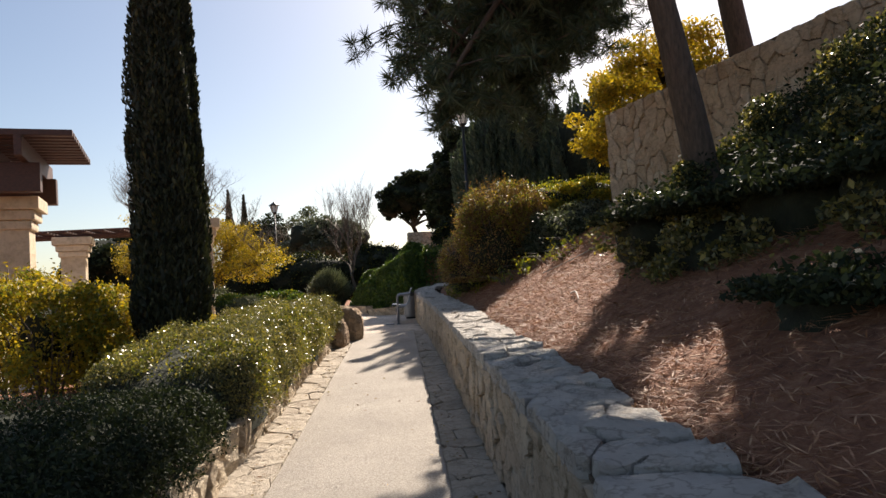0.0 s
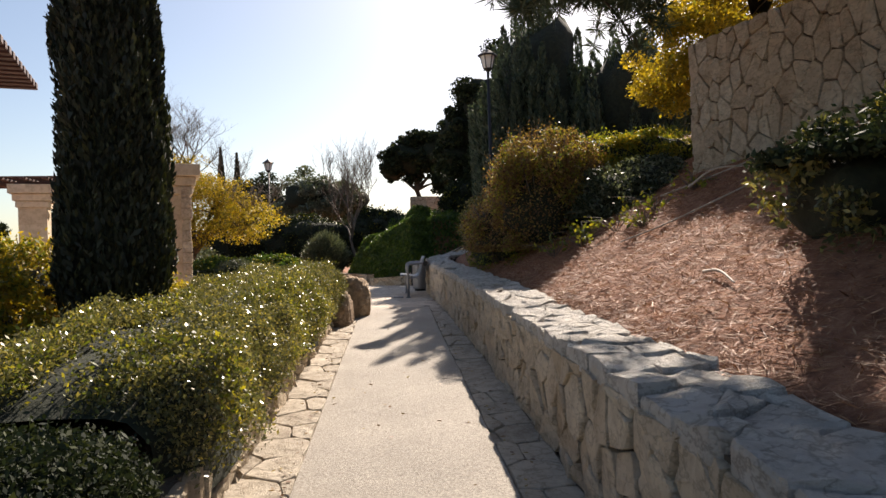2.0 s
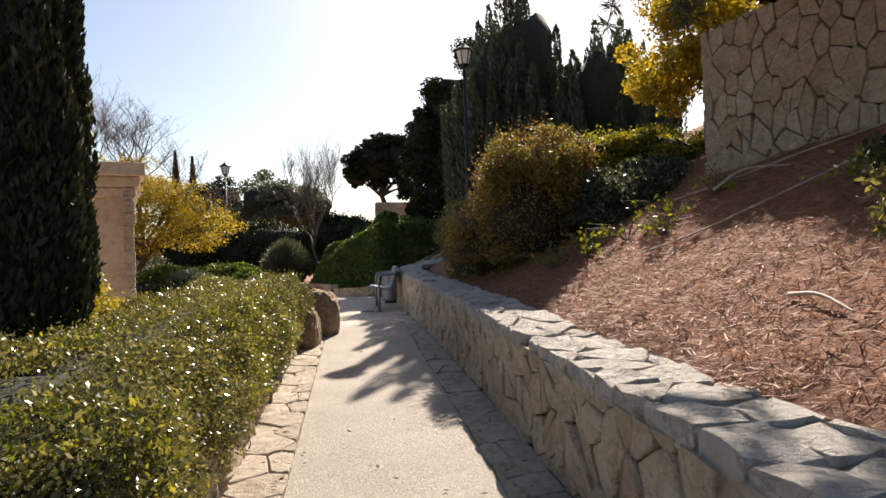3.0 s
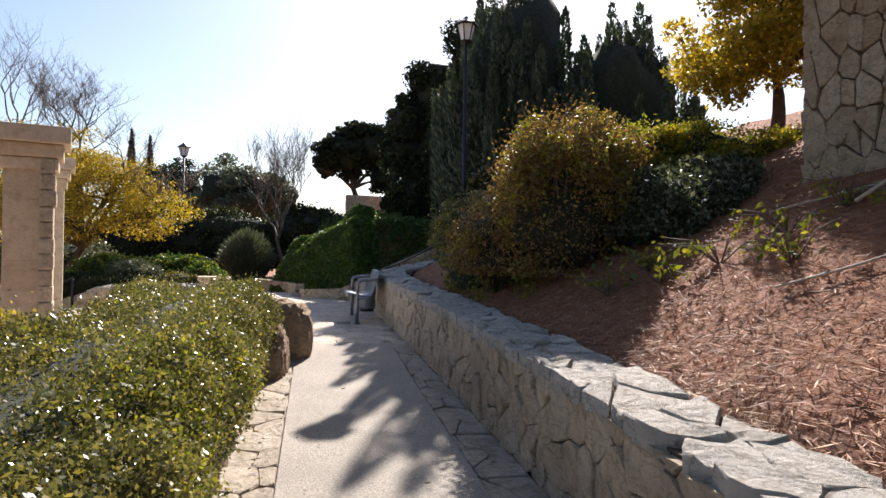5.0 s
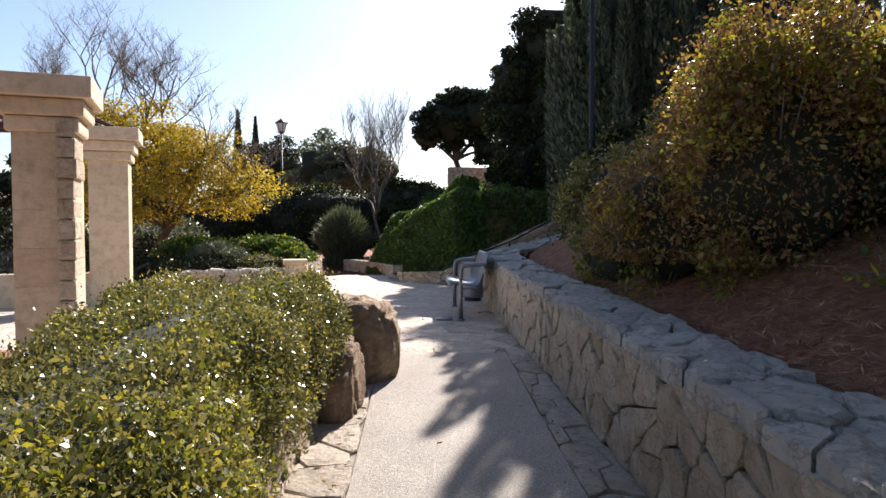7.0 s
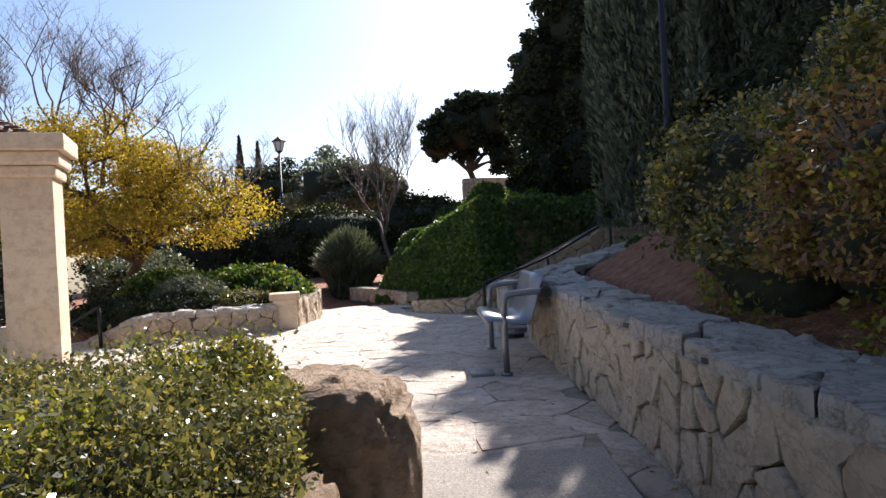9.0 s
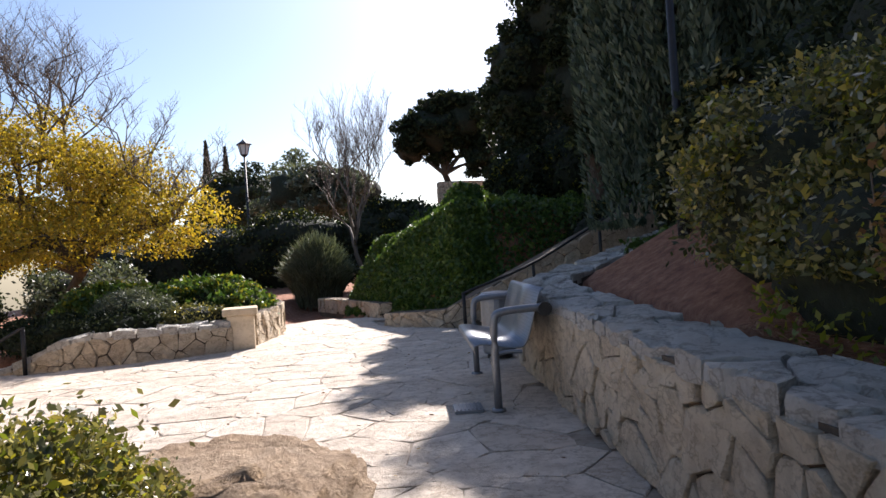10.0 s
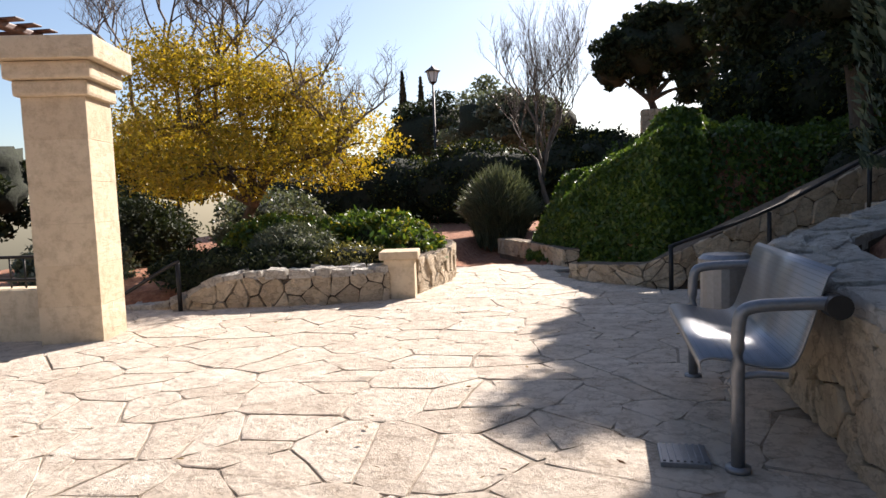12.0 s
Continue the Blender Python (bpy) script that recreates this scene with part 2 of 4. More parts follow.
def floor_z(y):
    return float(np.interp(y, [a for a, _ in FY], [b for _, b in FY]))


def wall_top(y):
    return 0.42 + 0.029 * y


def wall_x(y):
    return float(np.interp(y, [-6, 10, 13, 16, 18.2], [0.68, 0.66, 0.6, 0.5, 0.48]))


def sm(a, b, v):
    k = min(1.0, max(0.0, (v - a) / (b - a)))
    return k * k * (3 - 2 * k)


RET = [(0.5, 18.03), (0.75, 18.35), (1.2, 18.9), (2.0, 20.0), (2.8, 21.2), (3.5, 22.2)]


def ret_x(y):
    return float(np.interp(y, [p[1] for p in RET], [p[0] for p in RET]))


def ground_z(x, y):
    """Height of the soil, beds and far land."""
    f = floor_z(y)
    lumpy = 0.05 * noise.noise((x * 0.9, y * 0.9, 0)) + 0.02 * noise.noise((x * 3, y * 3, 5))
    low = f - 0.09
    # the slope above the long wall
    up = wall_top(min(y, 18.0)) - 0.06 + 0.53 * max(0, x - 1.15) + lumpy
    up = min(up, 3.4 + 0.12 * max(0, x - 5.5) + lumpy)
    if x > 60:
        up += 0.02 * (x - 60)
    # the planted mound beyond the steps
    mound = min(low + 2.1 * min(1.0, max(0.0, (x + 1.85) / 2.4)) ** 0.6, 2.15 + 0.06 * max(0, y - 26))
    mound = max(mound, min(up, 3.4)) if x > 3.2 else mound
    k_up = sm(0.95, 1.12, x) * (1 - sm(18.2, 18.6, y))
    z = low * (1 - k_up) + up * k_up
    if y > 18.3:
        rx = ret_x(y)
        k = sm(rx + 0.25, rx + 0.45, x)
        bank = (0.95 + 0.1 * (min(y, 22) - 18.3) + 0.32 * max(0, x - rx - 0.45)) * k + (low - 0.1) * (1 - k)
        z = min(bank, 3.4)
    if y > 21.9 and x > -2:
        y0 = 22.0 + 0.38 * max(0, x - 0.3) + 1.6 * max(0, 0.3 - x)
        k = sm(y0, y0 + (1.1 + 0.55 * max(0, x + 1) if x < 1 else 2.2 + 0.6 * min(2, x - 1)), y)
        z = max(z, low * (1 - k) + mound * k)
    # planting beds
    if y < 13.2:
        z += 0.42 * sm(-1.25, -1.45, x) * (1 - sm(-3.6, -5.2, x))
    if y > 20.6:
        z += 0.3 * sm(-3.1, -3.4, x + 0.0) * sm(20.7, 21.3, y - 0.12 * (x + 3)) * (1 - sm(-9, -12, x))
    # the land falls away past the terrace
    z -= 9 * sm(-11, -60, x) + 30 * sm(-60, -300, x) + 12 * sm(60, 300, y)
    return z


def ground():
    a = np.concatenate([np.linspace(-400, -60, 12)[:-1], np.linspace(-60, -10, 20)[:-1], np.arange(-10, 10, 0.2), np.linspace(10, 40, 20)[:-1], np.linspace(40, 400, 14)])
    b = np.concatenate([np.linspace(-300, -8, 10)[:-1], np.arange(-8, 28, 0.2), np.linspace(28, 60, 32)[:-1], np.linspace(60, 600, 14)])
    vs = [(x, y, ground_z(x, y)) for y in b for x in a]
    n = len(a)
    fs = [(j * n + i, j * n + i + 1, j * n + n + i + 1, j * n + n + i) for j in range(len(b) - 1) for i in range(n - 1)]
    ob = put("ground", mesh_of("ground", vs, fs, M_SOIL, True))
    return tagged(ob, "reddish-brown soil slope littered with dry pine needles", "ground", kind="structure")


ground()


def strip(name, x0, x1, ys, lift, mat, label, thick=0.12):
    vs, fs = [], []
    for y in ys:
        z = floor_z(y) + lift
        vs += [(x0(y), y, z - thick), (x0(y), y, z), (x1(y), y, z), (x1(y), y, z - thick)]
    for i in range(len(ys) - 1):
        o = 4 * i
        fs += [(o, o + 4, o + 5, o + 1), (o + 1, o + 5, o + 6, o + 2), (o + 2, o + 6, o + 7, o + 3)]
    fs += [(0, 1, 2, 3), tuple(4 * (len(ys) - 1) + k for k in (3, 2, 1, 0))]
    return tagged(put(name, mesh_of(name, vs, fs, mat)), label, name.split("_")[0], kind="structure")


YS = list(np.arange(-6, 14.25, 0.5)) + [14.2]
path = strip("path", lambda y: -0.83, lambda y: 0.33, YS, 0.0, M_ASPHALT, "pale worn asphalt footpath between stone edgings")
bed_r = strip("trim_1", lambda y: 0.332, lambda y: wall_x(y) + 0.05, YS, -0.02, M_JOINT, "rough limestone edging along the footpath")
bed_l = strip("trim_2", lambda y: -1.25, lambda y: -0.832, YS, -0.02, M_JOINT, "rough limestone edging beside the low wall")


# ---- stones ----
def cells(w, h, sx, sy, seed, jit=0.42, rows=False):
    """Irregular stone outlines that fill a w by h panel."""
    rng = np.random.default_rng(seed)
    nx, ny = max(1, round(w / sx)), max(1, round(h / sy))
    P = []
    for j in range(-1, ny + 1):
        for i in range(-1, nx + 1):
            off = 0.5 * (j % 2)
            P.append(((i + 0.5 + off * 0.8 + jit * rng.uniform(-1, 1)) * w / nx, (j + 0.5 + jit * rng.uniform(-1, 1)) * h / ny, 0 <= i < nx + 1 and 0 <= j < ny))
    A = np.array([(p[0], p[1]) for p in P])
    out = []
    for c in A:
        if not (-0.5 * w / nx < c[0] < w + 0.5 * w / nx and -0.5 * h / ny < c[1] < h + 0.5 * h / ny):
            continue
        poly = [(0, 0), (w, 0), (w, h), (0, h)]
        near = A[np.argsort(((A - c) ** 2).sum(1))[1:15]]
        for q in near:
            m, d = (c + q) / 2, q - c
            res = []
            for k in range(len(poly)):
                a, b = np.array(poly[k]), np.array(poly[(k + 1) % len(poly)])
                fa, fb = (a - m) @ d, (b - m) @ d
                if fa <= 0:
                    res.append(tuple(a))
                if fa * fb < 0:
                    res.append(tuple(a + (b - a) * fa / (fa - fb)))
            poly = res
            if len(poly) < 3:
                break
        if len(poly) >= 3:
            out.append(np.array(poly))
    return out


def stone_data(poly, to_world, depth, gap, rng, rough=0.12, tilt=0.3):
    """A stone: its outline shrunk by the joint, a rounded edge and an uneven face."""
    c = poly.mean(0)
    r = np.linalg.norm(poly - c, axis=1).mean()
    if r < 0.03:
        return None
    k0 = max(0.35, 1 - gap / r)
    ring = []
    for i in range(len(poly)):
        a, b = poly[i], poly[(i + 1) % len(poly)]
        if np.linalg.norm(b - a) < 0.12 * r:
            continue
        ring.append(a + 0.0)
        ring.append((a + b) / 2 + rng.uniform(-1, 1, 2) * 0.05 * r)
    if len(ring) < 5:
        return None
    ring = np.array(ring)
    # cut the sharp corners
    ring = 0.86 * ring + 0.07 * (np.roll(ring, 1, 0) + np.roll(ring, -1, 0))
    ring = c + (ring - c) * k0
    n = len(ring)
    tv = rng.uniform(-1, 1, 2) * tilt * depth / max(r, 0.05)
    d0 = depth * rng.uniform(0.7, 1.15)
    vs = []
    for lev, sc, dd in ((0, 1.0, -0.03), (1, 1.0, 0.72), (2, 0.955, 0.98)):
        for p in ring:
            q = c + (p - c) * sc
            e = -0.03 if lev == 0 else dd * d0 + (q - c) @ tv + rng.uniform(-1, 1) * rough * depth
            vs.append(to_world(q[0], q[1], e))
    vs.append(to_world(c[0], c[1], d0 * (1.0 + rng.uniform(-0.15, 0.25))))
    fs = []
    for lev in (0, 1):
        for i in range(n):
            a, b = lev * n + i, lev * n + (i + 1) % n
            fs.append((a, b, b + n, a + n))
    fs += [(2 * n + i, 2 * n + (i + 1) % n, 3 * n) for i in range(n)]
    return vs, fs


PIECES = []


def lay(parent, polys, to_world, depth, gap, mat, name, seed, most=300, flip=False, rough=0.12, tilt=0.3):
    """Keeps the stones of one surface for laying at the end."""
    PIECES.append((parent, polys, to_world, depth, gap, mat, name, seed, most, flip, rough, tilt))


def lay_all():
    for parent, polys, to_world, depth, gap, mat, name, seed, most, flip, rough, tilt in PIECES:
        rng = np.random.default_rng(seed)
        rest = []
        count = 0
        for p in polys:
            d = stone_data(p, to_world, depth, gap, rng, rough, tilt)
            if d is None:
                continue
            if flip:
                d = (d[0], [f[::-1] for f in d[1]])
            if count < most:
                put(name, mesh_of(name, d[0], d[1], mat), parent)
                count += 1
            else:
                rest.append(d)
        if rest:
            tagged(put(name + "s", joined(name + "s", rest, mat, False), parent), kind="stuff")


class Line:
    """A wall's line on the plan, by length along it."""

    def __init__(self, pts):
        self.p = np.array(pts, float)
        self.s = np.concatenate([[0], np.cumsum(np.linalg.norm(np.diff(self.p, axis=0), axis=1))])
        self.length = float(self.s[-1])

    def at(self, s, off=0.0):
        """The point at s, off metres to the left of the line."""
        x, y = np.interp(s, self.s, self.p[:, 0]), np.interp(s, self.s, self.p[:, 1])
        e = 0.15
        d = np.array([np.interp(s + e, self.s, self.p[:, k]) - np.interp(s - e, self.s, self.p[:, k]) for k in (0, 1)])
        d /= np.linalg.norm(d) + 1e-9
        return x - d[1] * off, y + d[0] * off


def smooth_line(pts, n=2):
    """Rounds a line's corners."""
    p = [np.array(q, float) for q in pts]
    for _ in range(n):
        q = [p[0]]
        for a, b in zip(p, p[1:]):
            q += [0.75 * a + 0.25 * b, 0.25 * a + 0.75 * b]
        p = q + [p[-1]]
    return p


def stone_wall(name, line, zb, zt, thick, side, label, size=(0.26, 0.22), seed=1, cope=True, mat=M_WALL, most=300, depth=0.035, cope_mat=M_COPE, both=False, cope_size=0.42, over=0.02, batter=0.0, category="stone wall"):
    """A rubble wall. The line is its open face's foot; side is 1 where that face looks left of the line, -1 right."""
    L = line.length
    n = max(2, int(L / 0.25))
    cap = 0.07 if cope else 0.0
    vs, fs = [], []
    for i in range(n + 1):
        s = L * i / n
        b, t = zb(s), zt(s) - cap * 0.8
        a0, a1 = line.at(s, -0.015 * side), line.at(s, -thick * side)
        vs += [(*a0, b - 0.25), (*a0, t), (*a1, t), (*a1, b - 0.25)]
    for i in range(n):
        o = 4 * i
        fs += [(o + k, o + 4 + k, o + 4 + (k + 1) % 4, o + (k + 1) % 4) for k in range(4)]
    fs += [(0, 1, 2, 3), tuple(4 * n + k for k in (3, 2, 1, 0))]
    if side > 0:
        fs = [f[::-1] for f in fs]
    core = tagged(put(name, mesh_of(name, vs, fs, M_MORTAR)), label, category, kind="structure")
    h = float(np.mean([zt(s) - zb(s) for s in np.linspace(0, L, 9)])) - cap

    def face(u, v, e):
        b, t = zb(u), zt(u) - cap
        return (*line.at(u, side * (e - 0.012)), b + (t - b) * v / h)

    lay(core, sorted(cells(L, h, *size, seed, 0.62), key=lambda p: p[:, 0].mean()), face, depth, 0.005, mat, "stone", seed, most, side > 0, 0.22, 0.5)
    if both:
        def back(u, v, e):
            b, t = zb(u), zt(u) - cap
            return (*line.at(u, -side * (thick + e - 0.012)), b + (t - b) * v / h)
        lay(core, cells(L, h, *size, seed + 7), back, depth, 0.011, mat, "stone", seed + 7, 0, side < 0)
    if cope:
        w = thick + over

        def top(u, v, e):
            return (*line.at(u, side * (over - v)), zt(u) - cap + e + 0.012 * noise.noise((u * 7, v * 9, 1.0)))

        lay(core, sorted(cells(L, w, cope_size, w * 0.55, seed + 3, 0.48), key=lambda p: p[:, 0].mean()), top, cap, 0.004, cope_mat, "coping_stone", seed + 3, most, side < 0, 0.2, 0.2)
    for s, sg in ((0.0, -1), (L, 1)):
        def end(u, v, e, s=s, sg=sg):
            b, t = zb(s), zt(s) - cap
            x, y = line.at(s, -u * side)
            x2, y2 = line.at(s + (-0.1 if sg > 0 else 0.1), -u * side)
            d = math.hypot(x - x2, y - y2) + 1e-9
            return (x + (x - x2) / d * (e - 0.008), y + (y - y2) / d * (e - 0.008), b + v)
        hh = zt(s) - zb(s) - cap
        if hh > 0.15:
            lay(core, cells(thick, hh, 0.24, 0.2, seed + 11), end, depth, 0.011, mat, "stone", seed + 11, 0, (side > 0) == (sg > 0))
    return core


# the long retaining wall, with its return along the steps
main_line = Line([(wall_x(y), y) for y in np.arange(-5, 17.9, 0.5)] + [(0.5, 18.0)])
my = lambda s: -5 + s * 23.0 / main_line.length
stone_wall("wall_1", main_line, lambda s: floor_z(my(s)), lambda s: wall_top(my(s)), 0.5, 1, "long low retaining wall of pale rough limestone with flat coping stones", (0.24, 0.2), 3, most=290, cope_size=0.4)
ret_line = Line(smooth_line(RET, 2))
stone_wall("wall_2", ret_line, lambda s: 0.15 + 0.2 * max(0, s - 0.6), lambda s: 0.95 + 0.1 * min(1, s) + 0.09 * max(0, s - 0.9), 0.42, 1, "limestone wall climbing beside the garden steps", (0.26, 0.22), 5, most=60)
low_line = Line([(-1.2, y) for y in np.arange(-5, 13.0, 0.5)] + [(-1.15, 13.1)])
stone_wall("wall_3", low_line, lambda s: floor_z(-5 + s) - 0.02, lambda s: floor_z(-5 + s) + 0.3, 0.28, -1, "knee-low rubble limestone kerb wall under the hedge", (0.2, 0.15), 9, cope=False, most=200, depth=0.06)
up_line = Line([(3.6, 10.95), (4.8, 7.1), (6.6, 1.2), (8.0, -4.0)])
stone_wall("wall_4", up_line, lambda s: ground_z(up_line.at(s)[0] - 0.05, up_line.at(s)[1]) - 0.2, lambda s: 3.62 + 0.02 * s, 0.5, -1, "tall upper retaining wall of pale polygonal limestone", (0.2, 0.16), 13, cope=False, most=280, depth=0.04)

# ---- plaza ----
PZ = [(-0.95, 14.2), (0.55, 14.2), (0.5, 18.0), (0.9, 18.6), (1.2, 21.6), (0.2, 21.5), (-0.8, 22.5), (-1.3, 24.3), (-2.85, 24.3), (-2.75, 21.4), (-2.93, 20.85), (-5.2, 20.4), (-8.8, 20.4), (-9.2, 11.0), (-3.6, 10.6), (-3.4, 13.4), (-1.2, 13.6)]


def inside(x, y, poly):
    hit = False
    for (x0, y0), (x1, y1) in zip(poly, poly[1:] + poly[:1]):
        if (y0 > y) != (y1 > y) and x < (x1 - x0) * (y - y0) / (y1 - y0) + x0:
            hit = not hit
    return hit


def plaza_z(x, y):
    return floor_z(y) - 0.015 * max(0, -x - 2)


def plaza():
    bm = bmesh.new()
    a, b = np.arange(-9.3, 1.5, 0.3), np.arange(10.5, 24.6, 0.3)
    got = {}
    for x in a:
        for y in b:
            if inside(x + 0.15, y + 0.15, PZ):
                q = []
                for dx, dy in ((0, 0), (0.3, 0), (0.3, 0.3), (0, 0.3)):
                    key = (round(x + dx, 2), round(y + dy, 2))
                    if key not in got:
                        got[key] = bm.verts.new((*key, plaza_z(*key) - 0.012))
                    q.append(got[key])
                bm.faces.new(q)
    me = bpy.data.meshes.new("pavement")
    bm.to_mesh(me)
    bm.free()
    me.materials.append(M_JOINT)
    ob = tagged(put("pavement", me), "sunlit crazy paving of pale irregular limestone flags", "paving", kind="structure")
    polys = []
    for p in cells(10.6, 14.0, 0.45, 0.38, 21, 0.85):
        p = p + np.array([-9.3, 10.5])
        c = p.mean(0)
        if inside(c[0], c[1], PZ):
            polys.append(p)
    polys.sort(key=lambda p: math.hypot(p[:, 0].mean() + 0.8, p[:, 1].mean() - 16.5))
    lay(ob, polys, lambda u, v, e: (u, v, plaza_z(u, v) - 0.012 + e), 0.011, 0.0012, M_FLAG, "flagstone", 21, 300, False, 0.12, 0.1)


plaza()
lay(bed_r, [p + np.array([0.335, -2.0]) for p in cells(0.33, 16.2, 0.3, 0.34, 31, 0.3)], lambda u, v, e: (u + (wall_x(v) - 0.67) * (u - 0.33) / 0.33, v, floor_z(v) - 0.018 + e), 0.022, 0.004, M_EDGE, "edging_stone", 31, 140, False, 0.15, 0.2)
lay(bed_l, [p + np.array([-1.2, -2.0]) for p in cells(0.365, 15.6, 0.36, 0.34, 33, 0.3)], lambda u, v, e: (u, v, floor_z(v) - 0.018 + e), 0.024, 0.004, M_EDGE, "edging_stone", 33, 140, False, 0.15, 0.2)


# ---- steps, planters, built things ----
def planter_zb(s):
    return 0.02


plant_line = Line(smooth_line([(-6.2, 20.35), (-5.2, 20.36), (-4.5, 20.42), (-3.6, 20.58), (-2.95, 20.85)], 2))
stone_wall("wall_5", plant_line, planter_zb, lambda s: 0.16 + 0.4 * sm(0.2, 1.6, s), 0.35, -1, "curved planter wall of pale polygonal limestone", (0.25, 0.19), 41, cope=True, most=80, cope_size=0.35)
plant2 = Line(smooth_line([(-2.74, 21.3), (-2.66, 22.0), (-2.62, 22.8), (-2.75, 23.6), (-3.1, 24.2)], 2))
stone_wall("wall_6", plant2, lambda s: 0.1, lambda s: 0.6 + 0.02 * s, 0.3, -1, "rounded rubble planter wall behind the gatepost", (0.24, 0.19), 43, cope=False, most=50)
cheek = Line(smooth_line([(-0.95, 22.75), (-0.4, 22.05), (0.25, 21.75), (1.4, 22.15), (2.6, 22.6), (4.6, 23.4)], 2))
stone_wall("wall_7", cheek, lambda s: 0.1 + 0.36 * max(0, s - 1.6), lambda s: 0.36 + 0.05 * s + 0.35 * max(0, s - 1.3), 0.35, -1, "stepped rubble cheek wall climbing beside the garden steps", (0.26, 0.2), 47, cope=False, most=110)
low_far = Line(smooth_line([(-2.6, 27.1), (-2.0, 26.1), (-1.45, 25.0), (-1.1, 24.0)], 2))
stone_wall("wall_8", low_far, lambda s: 0.12, lambda s: 0.44, 0.25, -1, "low rubble border round the planted mound", (0.24, 0.15), 51, cope=False, most=40)
far_line = Line([(0.75, 35.0), (1.5, 35.1), (2.6, 35.6)])
stone_wall("wall_9", far_line, lambda s: 2.3, lambda s: 3.75, 0.4, -1, "short pale stone wall among the dark bushes", (0.3, 0.24), 53, cope=False, most=40)


def steps():
    th = thing("garden_steps", "broad pale limestone garden steps climbing the bank", "steps", at=(0.9, 20, 0.15))
    for i in range(9):
        d, z = 0.36 * i, 0.16 + 0.13 * i
        cx, cy, hw = 1.5 + 0.84 * d, 20.75 + 0.54 * d, 1.0 - 0.03 * i
        box("step", (cx - 0.36, cy - hw, z - 0.15), (cx + 0.36, cy + hw, z + 0.14), M_FLAG, th, 0.012, 33)


steps()


def handrail(pts, label, posts):
    th = thing("handrail", label, "handrail", at=(*pts[0][:2], 0))
    v, f = tube_data(smooth_pts(pts), [0.021] * len(smooth_pts(pts)), 10)
    put("rail", mesh_of("rail", v, f, M_IRON, True), th)
    for p, zb in posts:
        v, f = tube_data([(p[0], p[1], zb), (p[0], p[1], p[2])], [0.026, 0.026], 10)
        put("post", mesh_of("post", v, f, M_IRON, True), th)


def smooth_pts(pts, n=2):
    p = [np.array(q, float) for q in pts]
    for _ in range(n):
        q = [p[0]]
        for a, b in zip(p, p[1:]):
            q += [0.78 * a + 0.22 * b, 0.22 * a + 0.78 * b]
        p = q + [p[-1]]
    return [tuple(q) for q in p]


handrail([(0.24, 21.45, 0.66), (0.26, 21.46, 0.68), (1.4, 21.9, 1.02), (2.6, 22.36, 1.62), (3.3, 22.7, 1.98)], "dark iron handrail with posts along the garden steps", [((0.26, 21.46, 0.68), 0.15), ((1.4, 21.9, 1.02), 0.3), ((2.6, 22.36, 1.62), 0.7)])
handrail([(-6.5, 19.5, -0.1), (-5.4, 20.25, 0.68), (-5.33, 20.28, 0.7)], "dark iron handrail beside the planter wall", [((-5.35, 20.27, 0.69), 0.06)])


def gatepost():
    th = thing("gatepost", "square dressed limestone post with a flat cap", "gatepost", at=(-2.86, 21.1, 0.1))
    box("shaft", (-3.06, 20.9, 0.08), (-2.7, 21.3, 0.62), M_ASHLAR, th, 0.012, 12)
    box("base", (-3.08, 20.88, 0.06), (-2.68, 21.32, 0.16), M_ASHLAR, th, 0.01, 12)
    box("cap", (-3.11, 20.85, 0.622), (-2.65, 21.35, 0.72), M_ASHLAR, th, 0.018, 12)


gatepost()


def pillar(x, y, zb, zt, w, rot, rough_side=False):
    """A pergola pillar: ashlar courses, two corbel courses and a slab on top."""
    th = thing("stone_pillar", "tall cream limestone pergola pillar with a moulded cap", "pillar", "pergola pillars", (x, y, zb))
    n = round((zt - 0.5 - zb) / 0.36)
    h = (zt - 0.5 - zb) / n
    for i in range(n):
        j = 0.001 * ((i * 7) % 3)
        box("block", (x - w / 2 - j, y - w / 2 - j, zb + i * h), (x + w / 2 + j, y + w / 2 + j, zb + (i + 1) * h - 0.001), M_ASHLAR, th, 0.003, rot)
    box("neck", (x - w / 2 - 0.05, y - w / 2 - 0.05, zt - 0.5), (x + w / 2 + 0.05, y + w / 2 + 0.05, zt - 0.36), M_ASHLAR, th, 0.03, rot)
    box("corbel", (x - w / 2 - 0.1, y - w / 2 - 0.1, zt - 0.357), (x + w / 2 + 0.1, y + w / 2 + 0.1, zt - 0.2), M_ASHLAR, th, 0.03, rot)
    box("cap", (x - w / 2 - 0.17, y - w / 2 - 0.17, zt - 0.197), (x + w / 2 + 0.17, y + w / 2 + 0.17, zt), M_ASHLAR, th, 0.015, rot)
    if rough_side:
        rng = np.random.default_rng(5)
        for i in range(12):
            z = zb + 0.02 + i * 0.185
            e = rng.uniform(0.0, 0.035)
            box("quoin", (x + w / 2 - 0.12, y - w / 2 - 0.012 - e * 0.5, z), (x + w / 2 + 0.02 + e, y + w / 2 - 0.05, z + 0.178), M_WALL, th, 0.022, rot, "rough split-faced limestone block")
    return th


pillar(-5.3, 18.72, 0.1, 2.86, 0.55, 18)
pillar(-3.95, 14.45, 0.1, 2.7, 0.5, 18, True)
pillar(-5.9, 11.4, 0.1, 2.85, 0.5, 18)
pillar(-8.2, 18.35, 0.1, 2.86, 0.55, 18)


